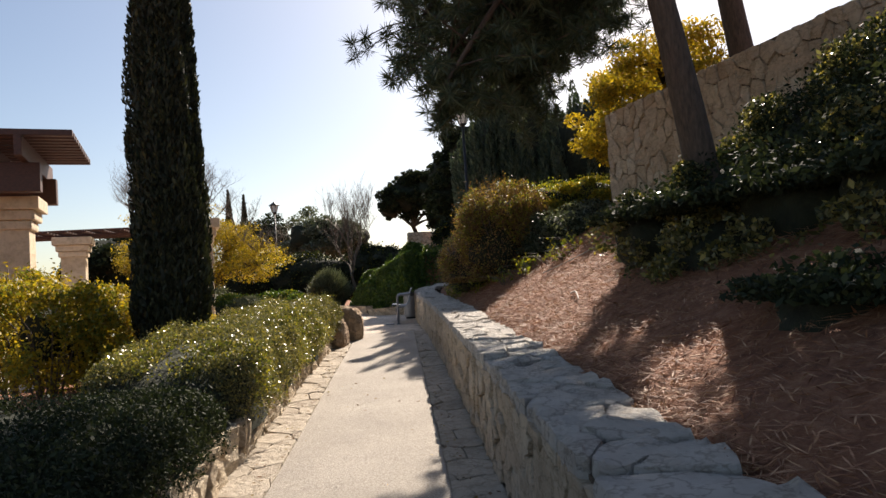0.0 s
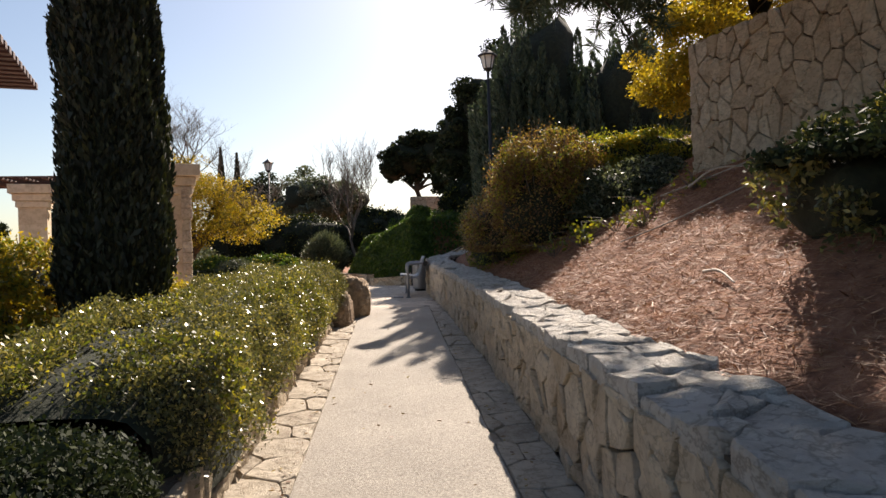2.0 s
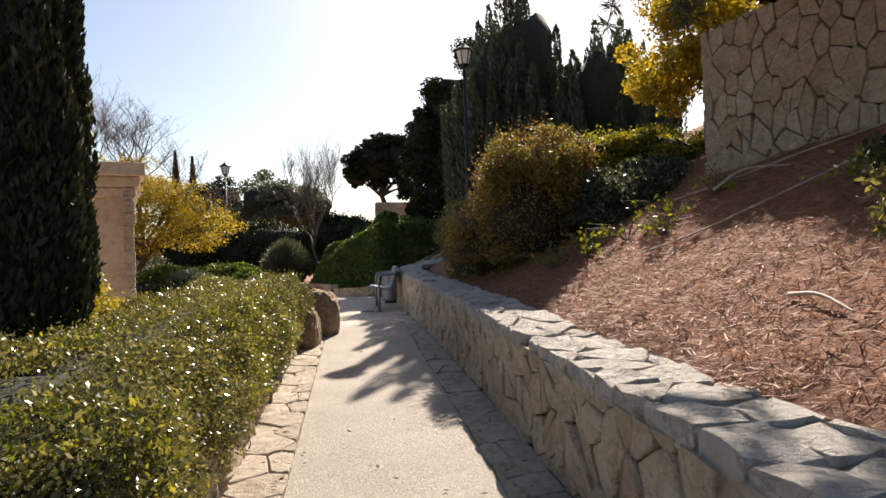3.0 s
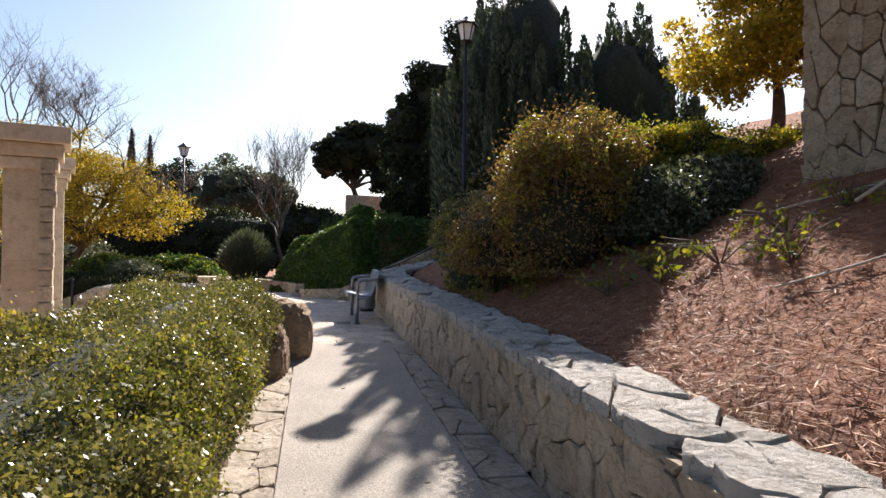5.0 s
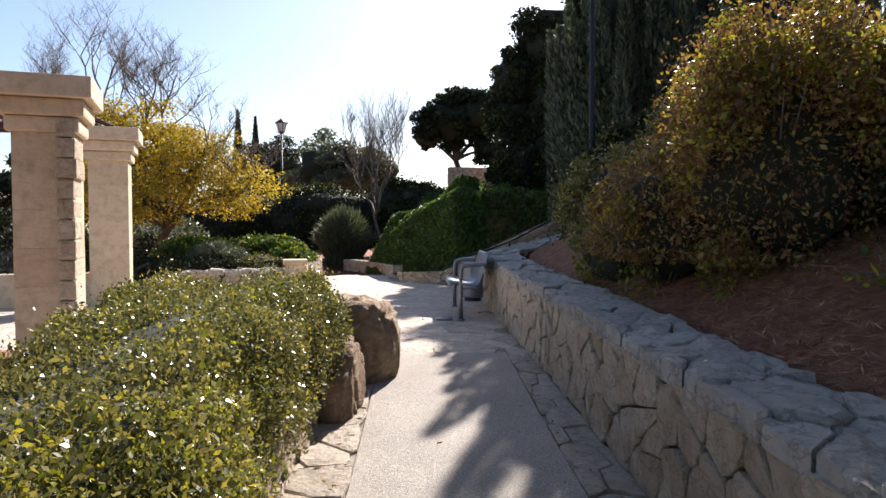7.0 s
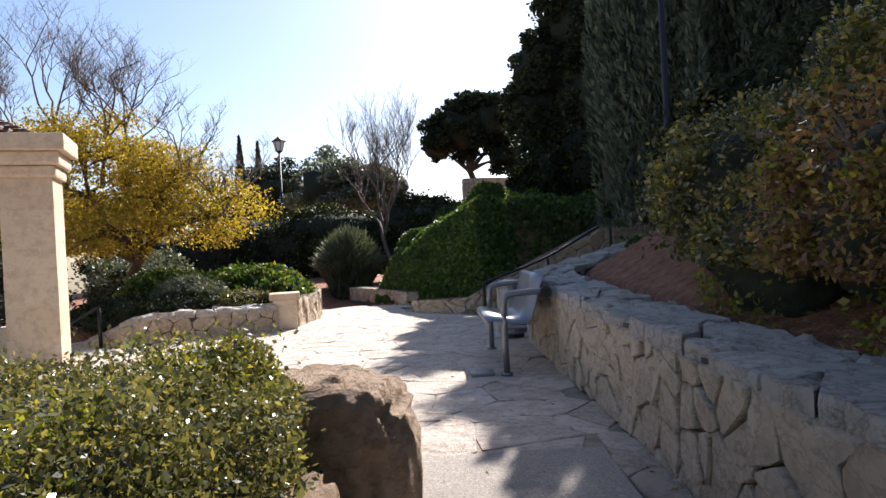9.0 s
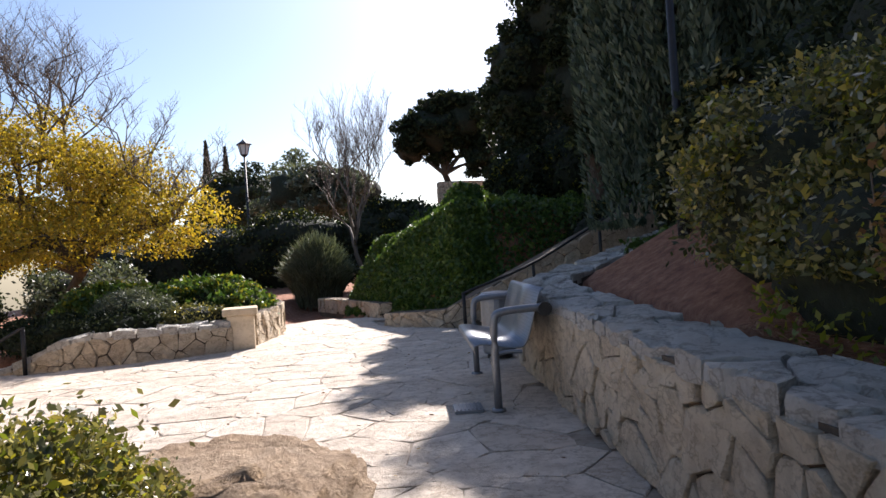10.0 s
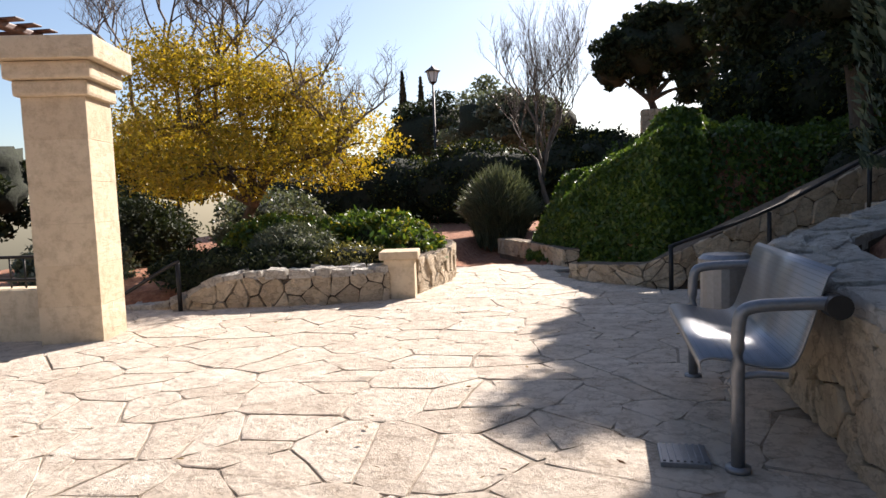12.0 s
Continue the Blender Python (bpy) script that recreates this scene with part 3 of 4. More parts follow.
def pergola(x0, x1, y0, y1, z, rot, beams, thick=1.0, over=0.15):
    th = thing("pergola_roof", "dark stained timber pergola roof on stone pillars", "pergola", "pergola roofs", ((x0 + x1) / 2, (y0 + y1) / 2, z))
    c, mrot = Vector(((x0 + x1) / 2, (y0 + y1) / 2, 0)), Matrix.Rotation(radians(rot), 4, "Z")

    def beam(name, a, b):
        bm = box_bm(bmesh.new(), Vector(a) - c, Vector(b) - c, 0.012)
        bm.transform(Matrix.Translation(c) @ mrot)
        me = bpy.data.meshes.new(name)
        bm.to_mesh(me)
        bm.free()
        me.materials.append(M_WOOD)
        put(name, me, th)

    k = thick
    for y in (y0 + 0.15, y1 - 0.35):
        beam("main_beam", (x0, y, z), (x1, y + 0.18, z + 0.22 * k))
    for i in range(beams):
        x = x0 + 0.12 + (x1 - x0 - 0.36) * i / (beams - 1)
        beam("rafter", (x, y0 - 0.35, z + 0.222 * k), (x + 0.1, y1 + 0.35, z + 0.37 * k))
    m = int((y1 - y0 + 0.6) / 0.22)
    for i in range(m):
        y = y0 - 0.3 + 0.22 * i
        beam("slat", (x0 - over, y, z + 0.372 * k), (x1 + over, y + 0.12, z + 0.42 * k))


pergola(-9.6, -5.3, 9.9, 11.9, 2.855, 18, 9, 2.0, 0.5)
pergola(-9.4, -5.45, 18.3, 19.2, 2.865, 8, 9, 0.4, 0.0)


def bench():
    th = thing("bench", "grey painted steel bench with perforated seat and looped armrests", "bench", at=(0.2, 17.0, 0.2))
    zf = 0.2
    for y in (16.2, 17.62):
        # a bent tube: front leg, armrest, back upright
        loop = [(0.03, y, zf)] + smooth_pts([(0.03, y, zf + 0.3), (0.03, y, zf + 0.63), (0.08, y, zf + 0.67), (0.3, y, zf + 0.68), (0.4, y, zf + 0.68)], 3)
        v, f = tube_data([(0.385, y - 0.05, zf + 0.67), (0.385, y + 0.05, zf + 0.67)], [0.048, 0.048], 18)
        put("end_knob", mesh_of("end_knob", v, f, M_IRON), th, "dark round end of the armrest")
        v, f = tube_data(loop, [0.027] * len(loop), 12)
        put("armrest", mesh_of("armrest", v, f, M_STEEL, True), th)
        rear = smooth_pts([(0.03, y + 0.02, zf + 0.27), (-0.01, y + 0.02, zf + 0.36), (0.1, y + 0.02, zf + 0.39), (0.22, y + 0.02, zf + 0.385)], 3)
        v, f = tube_data(rear, [0.014] * len(rear), 10)
        put("seat_bracket", mesh_of("seat_bracket", v, f, M_STEEL, True), th)
        v, f = tube_data([(0.03, y, zf - 0.01), (0.03, y, zf + 0.012)], [0.05, 0.05], 14)
        put("foot_plate", mesh_of("foot_plate", v, f, M_STEEL, True), th)
    prof = smooth_pts([(-0.1, 0, 0.38), (-0.11, 0, 0.43), (-0.05, 0, 0.445), (0.16, 0, 0.4), (0.25, 0, 0.41), (0.29, 0, 0.5), (0.37, 0, 0.78), (0.4, 0, 0.8)], 2)
    vs, fs = [], []
    ys = (16.24, 17.58)
    n = len(prof)
    for y in ys:
        for lift in (0.0, 0.012):
            vs += [(p[0] - lift * 0.4, y, zf + p[2] + lift) for p in prof]
    for i in range(n - 1):
        a, b = i, i + 1
        fs += [(a, b, 2 * n + b, 2 * n + a), (n + a, 3 * n + a, 3 * n + b, n + b), (a, n + a, n + b, b), (2 * n + a, 2 * n + b, 3 * n + b, 3 * n + a)]
    fs += [(0, 2 * n, 3 * n, n), (n - 1, 2 * n - 1, 4 * n - 1, 3 * n - 1)]
    m, nt, b = nodes_of("perforated_steel")
    b.inputs["Base Color"].default_value = (0.24, 0.25, 0.28, 1)
    b.inputs["Roughness"].default_value, b.inputs["Metallic"].default_value = 0.35, 0.6
    vor = nt.nodes.new("ShaderNodeTexVoronoi")
    vor.inputs["Scale"].default_value, vor.inputs["Randomness"].default_value = 130, 0
    nt.links.new(nt.nodes.new("ShaderNodeNewGeometry").outputs["Position"], vor.inputs["Vector"])
    nt.links.new(ramp(nt, vor.outputs[0], [(0.2, (0.12, 0.125, 0.135)), (0.34, (0.25, 0.26, 0.28))]), b.inputs["Base Color"])
    put("seat", mesh_of("seat", vs, fs, m, True), th, "perforated sheet-steel seat and back")


bench()


def litter_bin():
    th = thing("litter_bin", "round grey steel litter bin behind the bench", "litter bin", at=(0.35, 18.45, 0.2))
    x, y, z = 0.36, 18.5, 0.19
    for nm, pts, rr, mat in (("base", [(x, y, z), (x, y, z + 0.05)], [0.13, 0.13], M_IRON), ("drum", [(x, y, z + 0.05), (x, y, z + 0.07), (x, y, z + 0.58), (x, y, z + 0.6)], [0.16, 0.17, 0.17, 0.165], M_STEEL), ("lid", [(x, y, z + 0.6), (x, y, z + 0.64), (x, y, z + 0.67), (x, y, z + 0.68)], [0.185, 0.185, 0.15, 0.05], M_STEEL)):
        v, f = tube_data(pts, rr, 20)
        put(nm, mesh_of(nm, v, f, mat), th)


litter_bin()


def terrace_rail():
    ob = box("wall_10", (-8.0, 18.45, -0.1), (-5.55, 18.75, 0.62), M_ASHLAR, None, 0.015, 6)
    tagged(ob, "low smooth limestone parapet between the pillars", "parapet", kind="structure")
    th = thing("iron_railing", "dark iron railing on the low parapet", "railing", at=(-6.8, 18.6, 0.62))
    for z in (0.7, 0.92):
        v, f = tube_data([(-7.9, 18.47, z), (-5.6, 18.72, z)], [0.016] * 2, 8)
        put("rail", mesh_of("rail", v, f, M_IRON, True), th)
    for i in range(16):
        k = i / 15
        x, y = -7.9 + 2.3 * k, 18.47 + 0.25 * k
        v, f = tube_data([(x, y, 0.6), (x, y, 0.92)], [0.009] * 2, 6)
        put("baluster", mesh_of("baluster", v, f, M_IRON, True), th)


terrace_rail()


def drain():
    th = thing("drain_grate", "small slotted metal drain grate set in the paving", "drain", at=(-0.17, 16.3, 0.2))
    box("frame", (-0.27, 16.2, 0.19), (-0.07, 16.42, 0.212), M_STEEL, th, 0.003)
    for i in range(7):
        box("slat", (-0.26 + 0.027 * i, 16.21, 0.2125), (-0.248 + 0.027 * i, 16.41, 0.219), M_STEEL, th, 0.001)


drain()


def boulder(c, r, seed, label):
    """A weathered field boulder."""
    bm = bmesh.new()
    bmesh.ops.create_icosphere(bm, subdivisions=5, radius=1)
    for v in bm.verts:
        d = v.co.normalized()
        p = Vector([math.copysign(abs(k) ** 0.62, k) for k in d])
        k = 1 + 0.17 * noise.noise(d * 1.4 + Vector((seed, 0, 0))) + 0.08 * noise.noise(d * 4 + Vector((0, seed, 0))) + 0.07 * abs(noise.noise(d * 6 + Vector((seed, seed, 0)))) + 0.05 * noise.noise(d * 11) + 0.03 * noise.noise(d * 24)
        v.co = Vector(c) + Vector((p.x * r[0], p.y * r[1], p.z * r[2])) * k * 0.86
    me = bpy.data.meshes.new("boulder")
    bm.to_mesh(me)
    bm.free()
    me.materials.append(M_ROCK)
    me.polygons.foreach_set("use_smooth", [True] * len(me.polygons))
    tagged(put("boulder", me), label, "boulder")


boulder((-1.08, 13.6, 0.34), (0.46, 0.5, 0.5), 2, "large orange-brown weathered boulder at the end of the hedge")
boulder((-1.12, 12.65, 0.24), (0.27, 0.42, 0.36), 5, "smaller rough brown boulder beside the larger one")


def street_lamp(x, y, zb, zt, k=1.0):
    th = thing("street_lamp", "black iron lantern street lamp on a slim pole", "street lamp", "garden lamps", (x, y, zb))
    v, f = tube_data([(x, y, zb), (x, y, zb + 0.9 * k), (x, y, zb + 0.95 * k), (x, y, zt - 0.55 * k)], [0.07 * k, 0.06 * k, 0.042 * k, 0.032 * k], 10)
    put("pole", mesh_of("pole", v, f, M_IRON, True), th)
    v, f = tube_data([(x, y, zt - 0.55 * k), (x, y, zt - 0.47 * k)], [0.03 * k, 0.12 * k], 6)
    put("collar", mesh_of("collar", v, f, M_IRON), th)
    v, f = tube_data([(x, y, zt - 0.47 * k), (x, y, zt - 0.18 * k)], [0.1 * k, 0.17 * k], 6)
    put("lantern", mesh_of("lantern", v, f, M_GLASS), th, "frosted six-sided lantern")
    for i in range(6):
        a = 2 * math.pi * i / 6
        c, s = math.cos(a), math.sin(a)
        v, f = tube_data([(x + 0.105 * k * c, y + 0.105 * k * s, zt - 0.47 * k), (x + 0.175 * k * c, y + 0.175 * k * s, zt - 0.18 * k)], [0.012 * k] * 2, 5)
        put("rib", mesh_of("rib", v, f, M_IRON), th)
    v, f = tube_data([(x, y, zt - 0.18 * k), (x, y, zt - 0.15 * k), (x, y, zt - 0.05 * k), (x, y, zt)], [0.24 * k, 0.23 * k, 0.07 * k, 0.02 * k], 6)
    put("hood", mesh_of("hood", v, f, M_IRON), th)


street_lamp(-6.4, 37.4, 0.2, 6.05, 1.25)
street_lamp(2.0, 17.6, 1.1, 5.6, 0.95)


# ---- plants ----
def limb_tree(rng, base, height, spread, r0, levels=4, lean=(0, 0), first=0.3, kids=(2, 4), sides=6, rise=0.8):
    """Branch tubes, and the ends of the twigs."""
    tubes, tips = [], []

    def grow(p, d, length, r, lev):
        n = 5
        pts, q = [p], p
        for i in range(n):
            d = (d + Vector(rng.normal(size=3)) * 0.16 + Vector((0, 0, 0.05))).normalized()
            q = q + d * length / n
            pts.append(q)
        tubes.append(tube_data(pts, [r * (1 - 0.5 * i / n) for i in range(n + 1)], sides if lev == 0 else (5 if lev < 2 else 3)))
        if lev >= levels:
            tips.append(q)
            return
        for k in range(rng.integers(*kids) + (1 if lev == 0 else 0)):
            at = pts[rng.integers(2 if lev else 3, n + 1)]
            a = rng.uniform(0, 2 * math.pi)
            side = Vector((math.cos(a) * spread, math.sin(a) * spread, rise * rng.uniform(0.5, 1.2)))
            grow(at, (d * 0.5 + side).normalized(), length * rng.uniform(0.55, 0.8), r * 0.55, lev + 1)

    grow(Vector(base), Vector((lean[0], lean[1], 1)).normalized(), height * first, r0, 0)
    return tubes, tips


def bush(name, label, blobs, n, size, mat, seed, core=0.72, group="", mat2=None, share2=0.0, shell=0.6, aspect=0.5, stems=0, base_z=None, category="bush"):
    """A shrub: clumps of leaves round a near-black core standing in for inner shade, with stems to the ground."""
    rng = np.random.default_rng(seed)
    c = [b[:3] for b in blobs]
    r = [b[3:6] for b in blobs]
    x, y = c[0][0], c[0][1]
    zb = base_z if base_z is not None else ground_z(x, y)
    th = thing(name, label, category, group, (x, y, zb))
    n2 = int(n * share2)
    # smaller clumps on the skin break the outline
    big = list(zip(c, r))
    sc, sr = [], []
    for (cx, cy, cz), (rx, ry, rz) in big:
        for _ in range(26):
            d = rng.normal(size=3)
            d /= np.linalg.norm(d)
            k = rng.uniform(0.14, 0.3)
            sc.append((cx + d[0] * rx * 0.86, cy + d[1] * ry * 0.86, cz + d[2] * rz * 0.86))
            sr.append((rx * k, ry * k, rz * k))
    pts = np.vstack([blob_points(rng, c, r, int((n - n2) * 0.45), shell), blob_points(rng, sc, sr, int((n - n2) * 0.55), 0.2)])
    gz = zb - 0.05
    pts[:, 2] = np.maximum(pts[:, 2], gz + rng.random(len(pts)) * 0.1)
    put("foliage", leaves(name, pts, size, mat, seed, aspect), th)
    if n2:
        pts = blob_points(rng, sc, sr, n2, 0.5)
        put("foliage", leaves(name, pts, size, mat2, seed + 1, aspect), th, "leaves that have turned")
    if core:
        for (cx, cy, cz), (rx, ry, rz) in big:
            put("shade_core", lump("shade_core", (cx, cy, cz), (rx * core, ry * core, rz * core), M_CORE, seed, 0.25, 3), th)
    if stems:
        tb = []
        for (cx, cy, cz), (rx, ry, rz) in big:
            for _ in range(stems):
                d = rng.normal(size=3)
                d /= np.linalg.norm(d)
                d[2] = abs(d[2])
                e = (cx + d[0] * rx, cy + d[1] * ry, cz + d[2] * rz * 1.05)
                tb.append(tube_data([(cx + d[0] * 0.1, cy + d[1] * 0.1, ground_z(cx, cy) - 0.05), (cx + d[0] * rx * 0.6, cy + d[1] * ry * 0.6, (cz + e[2]) / 2 - 0.1 * rz), e], [0.012, 0.008, 0.003], 4))
        put("stem", joined("stem", tb, M_TWIG), th)
    else:
        v, f = tube_data([(x, y, zb - 0.1), (x, y, c[0][2])], [0.05, 0.03], 6)
        put("stem", mesh_of("stem", v, f, M_BARK), th)
    return th


def hedge(label, x0, x1, y0, y1, h, n, size, mat, seed, mat2=None, n2=0, lift=0.0, wave=0.07, end_round=0.5):
    """A clipped hedge with a rounded, uneven top."""
    rng = np.random.default_rng(seed)
    th = thing("hedge", label, "hedge", "clipped hedges", ((x0 + x1) / 2, (y0 + y1) / 2, ground_z((x0 + x1) / 2, (y0 + y1) / 2)))

    def skin(u, a):
        """A point on the hedge's skin: u along it, a round its section from one foot to the other."""
        y = y0 + u * (y1 - y0)
        e = min(1.0, math.sqrt(max(0.0, min(u, 1 - u) * (y1 - y0) / end_round)))
        ca, sa = -math.cos(a), math.sin(a)
        ca, sa = math.copysign(abs(ca) ** 0.5, ca), abs(sa) ** 0.5
        xm, hw = (x0 + x1) / 2, (x1 - x0) / 2
        z0 = floor_z(y) + 0.18
        k = 1 + wave * 1.3 * noise.noise((u * (y1 - y0) * 1.1, ca * 2, seed)) + wave * noise.noise((u * (y1 - y0) * 3, ca * 4, seed + sa * 3))
        return xm + ca * hw * (0.75 + 0.25 * e) * k, y, z0 + lift + (h - 0.18) * sa * (0.7 + 0.3 * e) * k

    U, A = rng.random(n + n2), rng.uniform(0.02, math.pi - 0.02, n + n2)
    P = np.array([skin(u, a) for u, a in zip(U, A)])
    mid = np.column_stack([np.full(len(P), (x0 + x1) / 2), P[:, 1], np.full(len(P), floor_z((y0 + y1) / 2) + h * 0.4)])
    P = P + (mid - P) * (0.2 * rng.random((len(P), 1)) ** 2) + rng.normal(size=P.shape) * 0.022
    stick = rng.random(len(P)) < 0.025
    P[stick] += rng.normal(size=(stick.sum(), 3)) * 0.04 + np.array([0, 0, 0.05])
    put("foliage", leaves("foliage", P[:n], size, mat, seed, 0.52, (0, 0, 0.5)), th)
    if n2:
        patch = np.array([noise.noise((p[0] * 1.5, p[1] * 1.5, 3.3)) for p in P[n:]]) > 0.05
        put("foliage", leaves("foliage", P[n:][patch], size, mat2, seed + 1, 0.52, (0, 0, 0.5)), th, "leaves that have turned yellow")
    # dark shell under the leaves, added as the hedge's inner shade
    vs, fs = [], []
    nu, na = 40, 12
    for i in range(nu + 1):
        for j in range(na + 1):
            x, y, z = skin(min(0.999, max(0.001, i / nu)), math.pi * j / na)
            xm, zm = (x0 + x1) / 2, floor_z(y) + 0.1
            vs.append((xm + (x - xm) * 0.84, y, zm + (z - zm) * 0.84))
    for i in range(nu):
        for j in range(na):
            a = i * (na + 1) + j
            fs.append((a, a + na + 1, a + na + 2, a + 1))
    put("shade_core", mesh_of("shade_core", vs, fs, M_CORE, True), th)
    return th


def cypress(x, y, zb, h, r, n, size, seed, label="tall narrow dark green columnar cypress tree"):
    rng = np.random.default_rng(seed)
    th = thing("cypress_tree", label, "cypress", "cypresses", (x, y, zb))
    v, f = tube_data([(x, y, zb - 0.1), (x, y, zb + h * 0.5), (x, y, zb + h * 0.93)], [r * 0.25, r * 0.16, r * 0.04], 8)
    put("trunk", mesh_of("trunk", v, f, M_BARK, True), th)
    t = rng.random(n)
    a = rng.uniform(0, 2 * math.pi, n)
    prof = r * (np.minimum(1, (t + 0.02) * 9) ** 0.5) * (1 - np.maximum(0, (t - 0.1) / 0.9) ** 1.35)
    rid = np.array([noise.noise((math.cos(k) * 2.2, math.sin(k) * 2.2, q * h * 0.9 + seed)) + 0.5 * noise.noise((math.cos(k) * 6, math.sin(k) * 6, q * h * 2.5)) for k, q in zip(a, t)])
    rad = prof * (1 + 0.3 * rid) * (0.82 + 0.2 * rng.random(n) ** 0.6)
    P = np.column_stack([x + rad * np.cos(a), y + rad * np.sin(a), zb + 0.02 + t * h])
    out = np.column_stack([np.cos(a) * 0.5, np.sin(a) * 0.5, np.full(n, 1.5)])
    put("crown", leaves("crown", P, size, M_CYP, seed, 0.35, out, 0.5), th)
    # dark column added inside the sprays in place of their depth shade
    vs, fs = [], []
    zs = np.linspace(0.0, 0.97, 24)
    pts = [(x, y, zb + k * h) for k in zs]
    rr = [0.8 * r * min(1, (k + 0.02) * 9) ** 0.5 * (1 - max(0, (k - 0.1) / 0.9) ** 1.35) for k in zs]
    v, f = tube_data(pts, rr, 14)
    put("shade_core", mesh_of("shade_core", v, f, M_CORE, True), th)


def leafy_tree(name, label, base, clumps, n, size, mat, seed, trunk_r=0.14, core=0.5, lean=(0, 0), group="", sub=0.36, aspect=0.5, up=None, spread=1.0, category="tree"):
    """A tree with trunk, limbs into each clump, and a ragged crown."""
    rng = np.random.default_rng(seed)
    th = thing(name, label, category, group, base)
    b = Vector(base)
    tb = []
    top = Vector(clumps[0][:3])
    fork = b + (top - b) * 0.5 + Vector((lean[0], lean[1], 0))
    tb.append(tube_data(smooth_pts([b - Vector((0, 0, 0.15)), b + (fork - b) * 0.5 + Vector((0.05, 0, 0)), fork], 1), [trunk_r * 1.2, trunk_r, trunk_r * 0.85, trunk_r * 0.75], 9))
    sc, sr = [], []
    for cl in clumps:
        c, r = Vector(cl[:3]), cl[3:6]
        m = (fork + c) / 2 + Vector(rng.normal(size=3)) * 0.12
        tb.append(tube_data(smooth_pts([fork - Vector((0, 0, 0.05)), m, c], 1), [trunk_r * 0.6, trunk_r * 0.5, trunk_r * 0.35, trunk_r * 0.2], 6))
        for _ in range(22):
            d = rng.normal(size=3)
            d /= np.linalg.norm(d)
            k = rng.uniform(0.5, 1.0)
            q = (c[0] + d[0] * r[0] * k, c[1] + d[1] * r[1] * k, c[2] + d[2] * r[2] * k)
            s = sub * rng.uniform(0.6, 1.2)
            sc.append(q)
            sr.append((r[0] * s, r[1] * s, r[2] * s * 0.8))
            if rng.random() < 0.5:
                tb.append(tube_data([c, (c + Vector(q)) / 2 + Vector((0, 0, 0.05)), q], [trunk_r * 0.2, trunk_r * 0.12, trunk_r * 0.05], 4))
    put("trunk", joined("trunk", tb, M_BARK), th)
    P = blob_points(rng, sc, sr, n, 0.3)
    put("crown", leaves("crown", P, size, mat, seed, aspect, up, spread), th)
    # dark lumps added in the clumps to give the crown's inner shade
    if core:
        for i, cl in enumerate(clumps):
            put("shade_core", lump("shade_core", cl[:3], [k * core for k in cl[3:6]], M_CORE, seed + i, 0.4, 3), th)
    return th


# hedges and plants beside the path
hedge("clipped evergreen hedge with small glossy leaves above the path", -2.45, -1.04, 5.6, 13.55, 0.86, 210000, 0.022, M_HEDGE, 61, M_YGREEN, 70000, wave=0.15)
# this hedge's tree shade is partly put into its leaf colour
hedge("clipped evergreen hedge in tree shade, which its dark leaf colour deepens", -3.6, -1.12, 0.6, 5.5, 0.68, 150000, 0.024, M_DARK, 62)
cypress(-2.42, 8.1, 0.2, 9.4, 0.4, 90000, 0.07, 63)
for i, (x, y, h) in enumerate(((-3.4, 7.3, 1.25), (-4.2, 8.2, 1.35), (-4.6, 9.6, 1.3), (-3.6, 9.2, 1.15), (-3.3, 10.6, 1.0))):
    bush("yellow_shrub", "loose garden shrub with yellowing autumn leaves", [(x, y, 0.3 + h * 0.45, 0.55, 0.6, h * 0.5), (x + 0.25, y + 0.3, 0.3 + h * 0.3, 0.45, 0.5, h * 0.35)], 20000, 0.04, M_YELLOW, 70 + i, 0.4, "yellowing shrubs", M_YGREEN, 0.35, base_z=0.2, stems=14)

# the slope above the wall
gz = ground_z
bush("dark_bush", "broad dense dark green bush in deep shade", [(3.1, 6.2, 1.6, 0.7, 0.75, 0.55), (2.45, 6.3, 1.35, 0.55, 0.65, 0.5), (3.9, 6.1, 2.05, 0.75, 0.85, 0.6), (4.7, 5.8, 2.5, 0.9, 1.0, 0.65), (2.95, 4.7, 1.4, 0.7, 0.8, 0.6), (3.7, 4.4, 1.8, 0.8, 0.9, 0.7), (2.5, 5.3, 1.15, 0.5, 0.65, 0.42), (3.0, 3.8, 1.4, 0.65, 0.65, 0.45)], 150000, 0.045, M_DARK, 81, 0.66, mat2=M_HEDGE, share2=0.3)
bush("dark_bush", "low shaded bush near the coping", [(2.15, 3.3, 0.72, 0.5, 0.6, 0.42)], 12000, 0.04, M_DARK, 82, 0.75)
bush("russet_bush", "rounded bush with russet and yellowing leaves", [(1.9, 12.4, 1.8, 0.8, 0.85, 1.05), (1.45, 13.2, 1.35, 0.6, 0.75, 0.62), (2.45, 12.6, 2.1, 0.5, 0.55, 0.7)], 70000, 0.035, M_BROWN, 83, 0.66, mat2=M_YGREEN, share2=0.2, stems=60)
bush("grey_bush", "grey-green bush with pale upright leaves", [(2.8, 11.9, 1.65, 0.65, 0.65, 0.55), (3.5, 12.1, 1.9, 0.65, 0.65, 0.45)], 36000, 0.045, M_GREY, 84, 0.75, mat2=M_DARK, share2=0.3, stems=8)
bush("yellow_green_bush", "clipped bush with a yellow-green top", [(3.1, 13.2, 2.4, 0.8, 0.6, 0.5), (4.05, 13.2, 2.5, 0.8, 0.6, 0.48), (5.0, 13.1, 2.4, 0.8, 0.6, 0.48), (5.9, 12.9, 2.75, 0.8, 0.6, 0.45)], 76000, 0.04, M_YGREEN, 85, 0.75, mat2=M_YELLOW, share2=0.3)
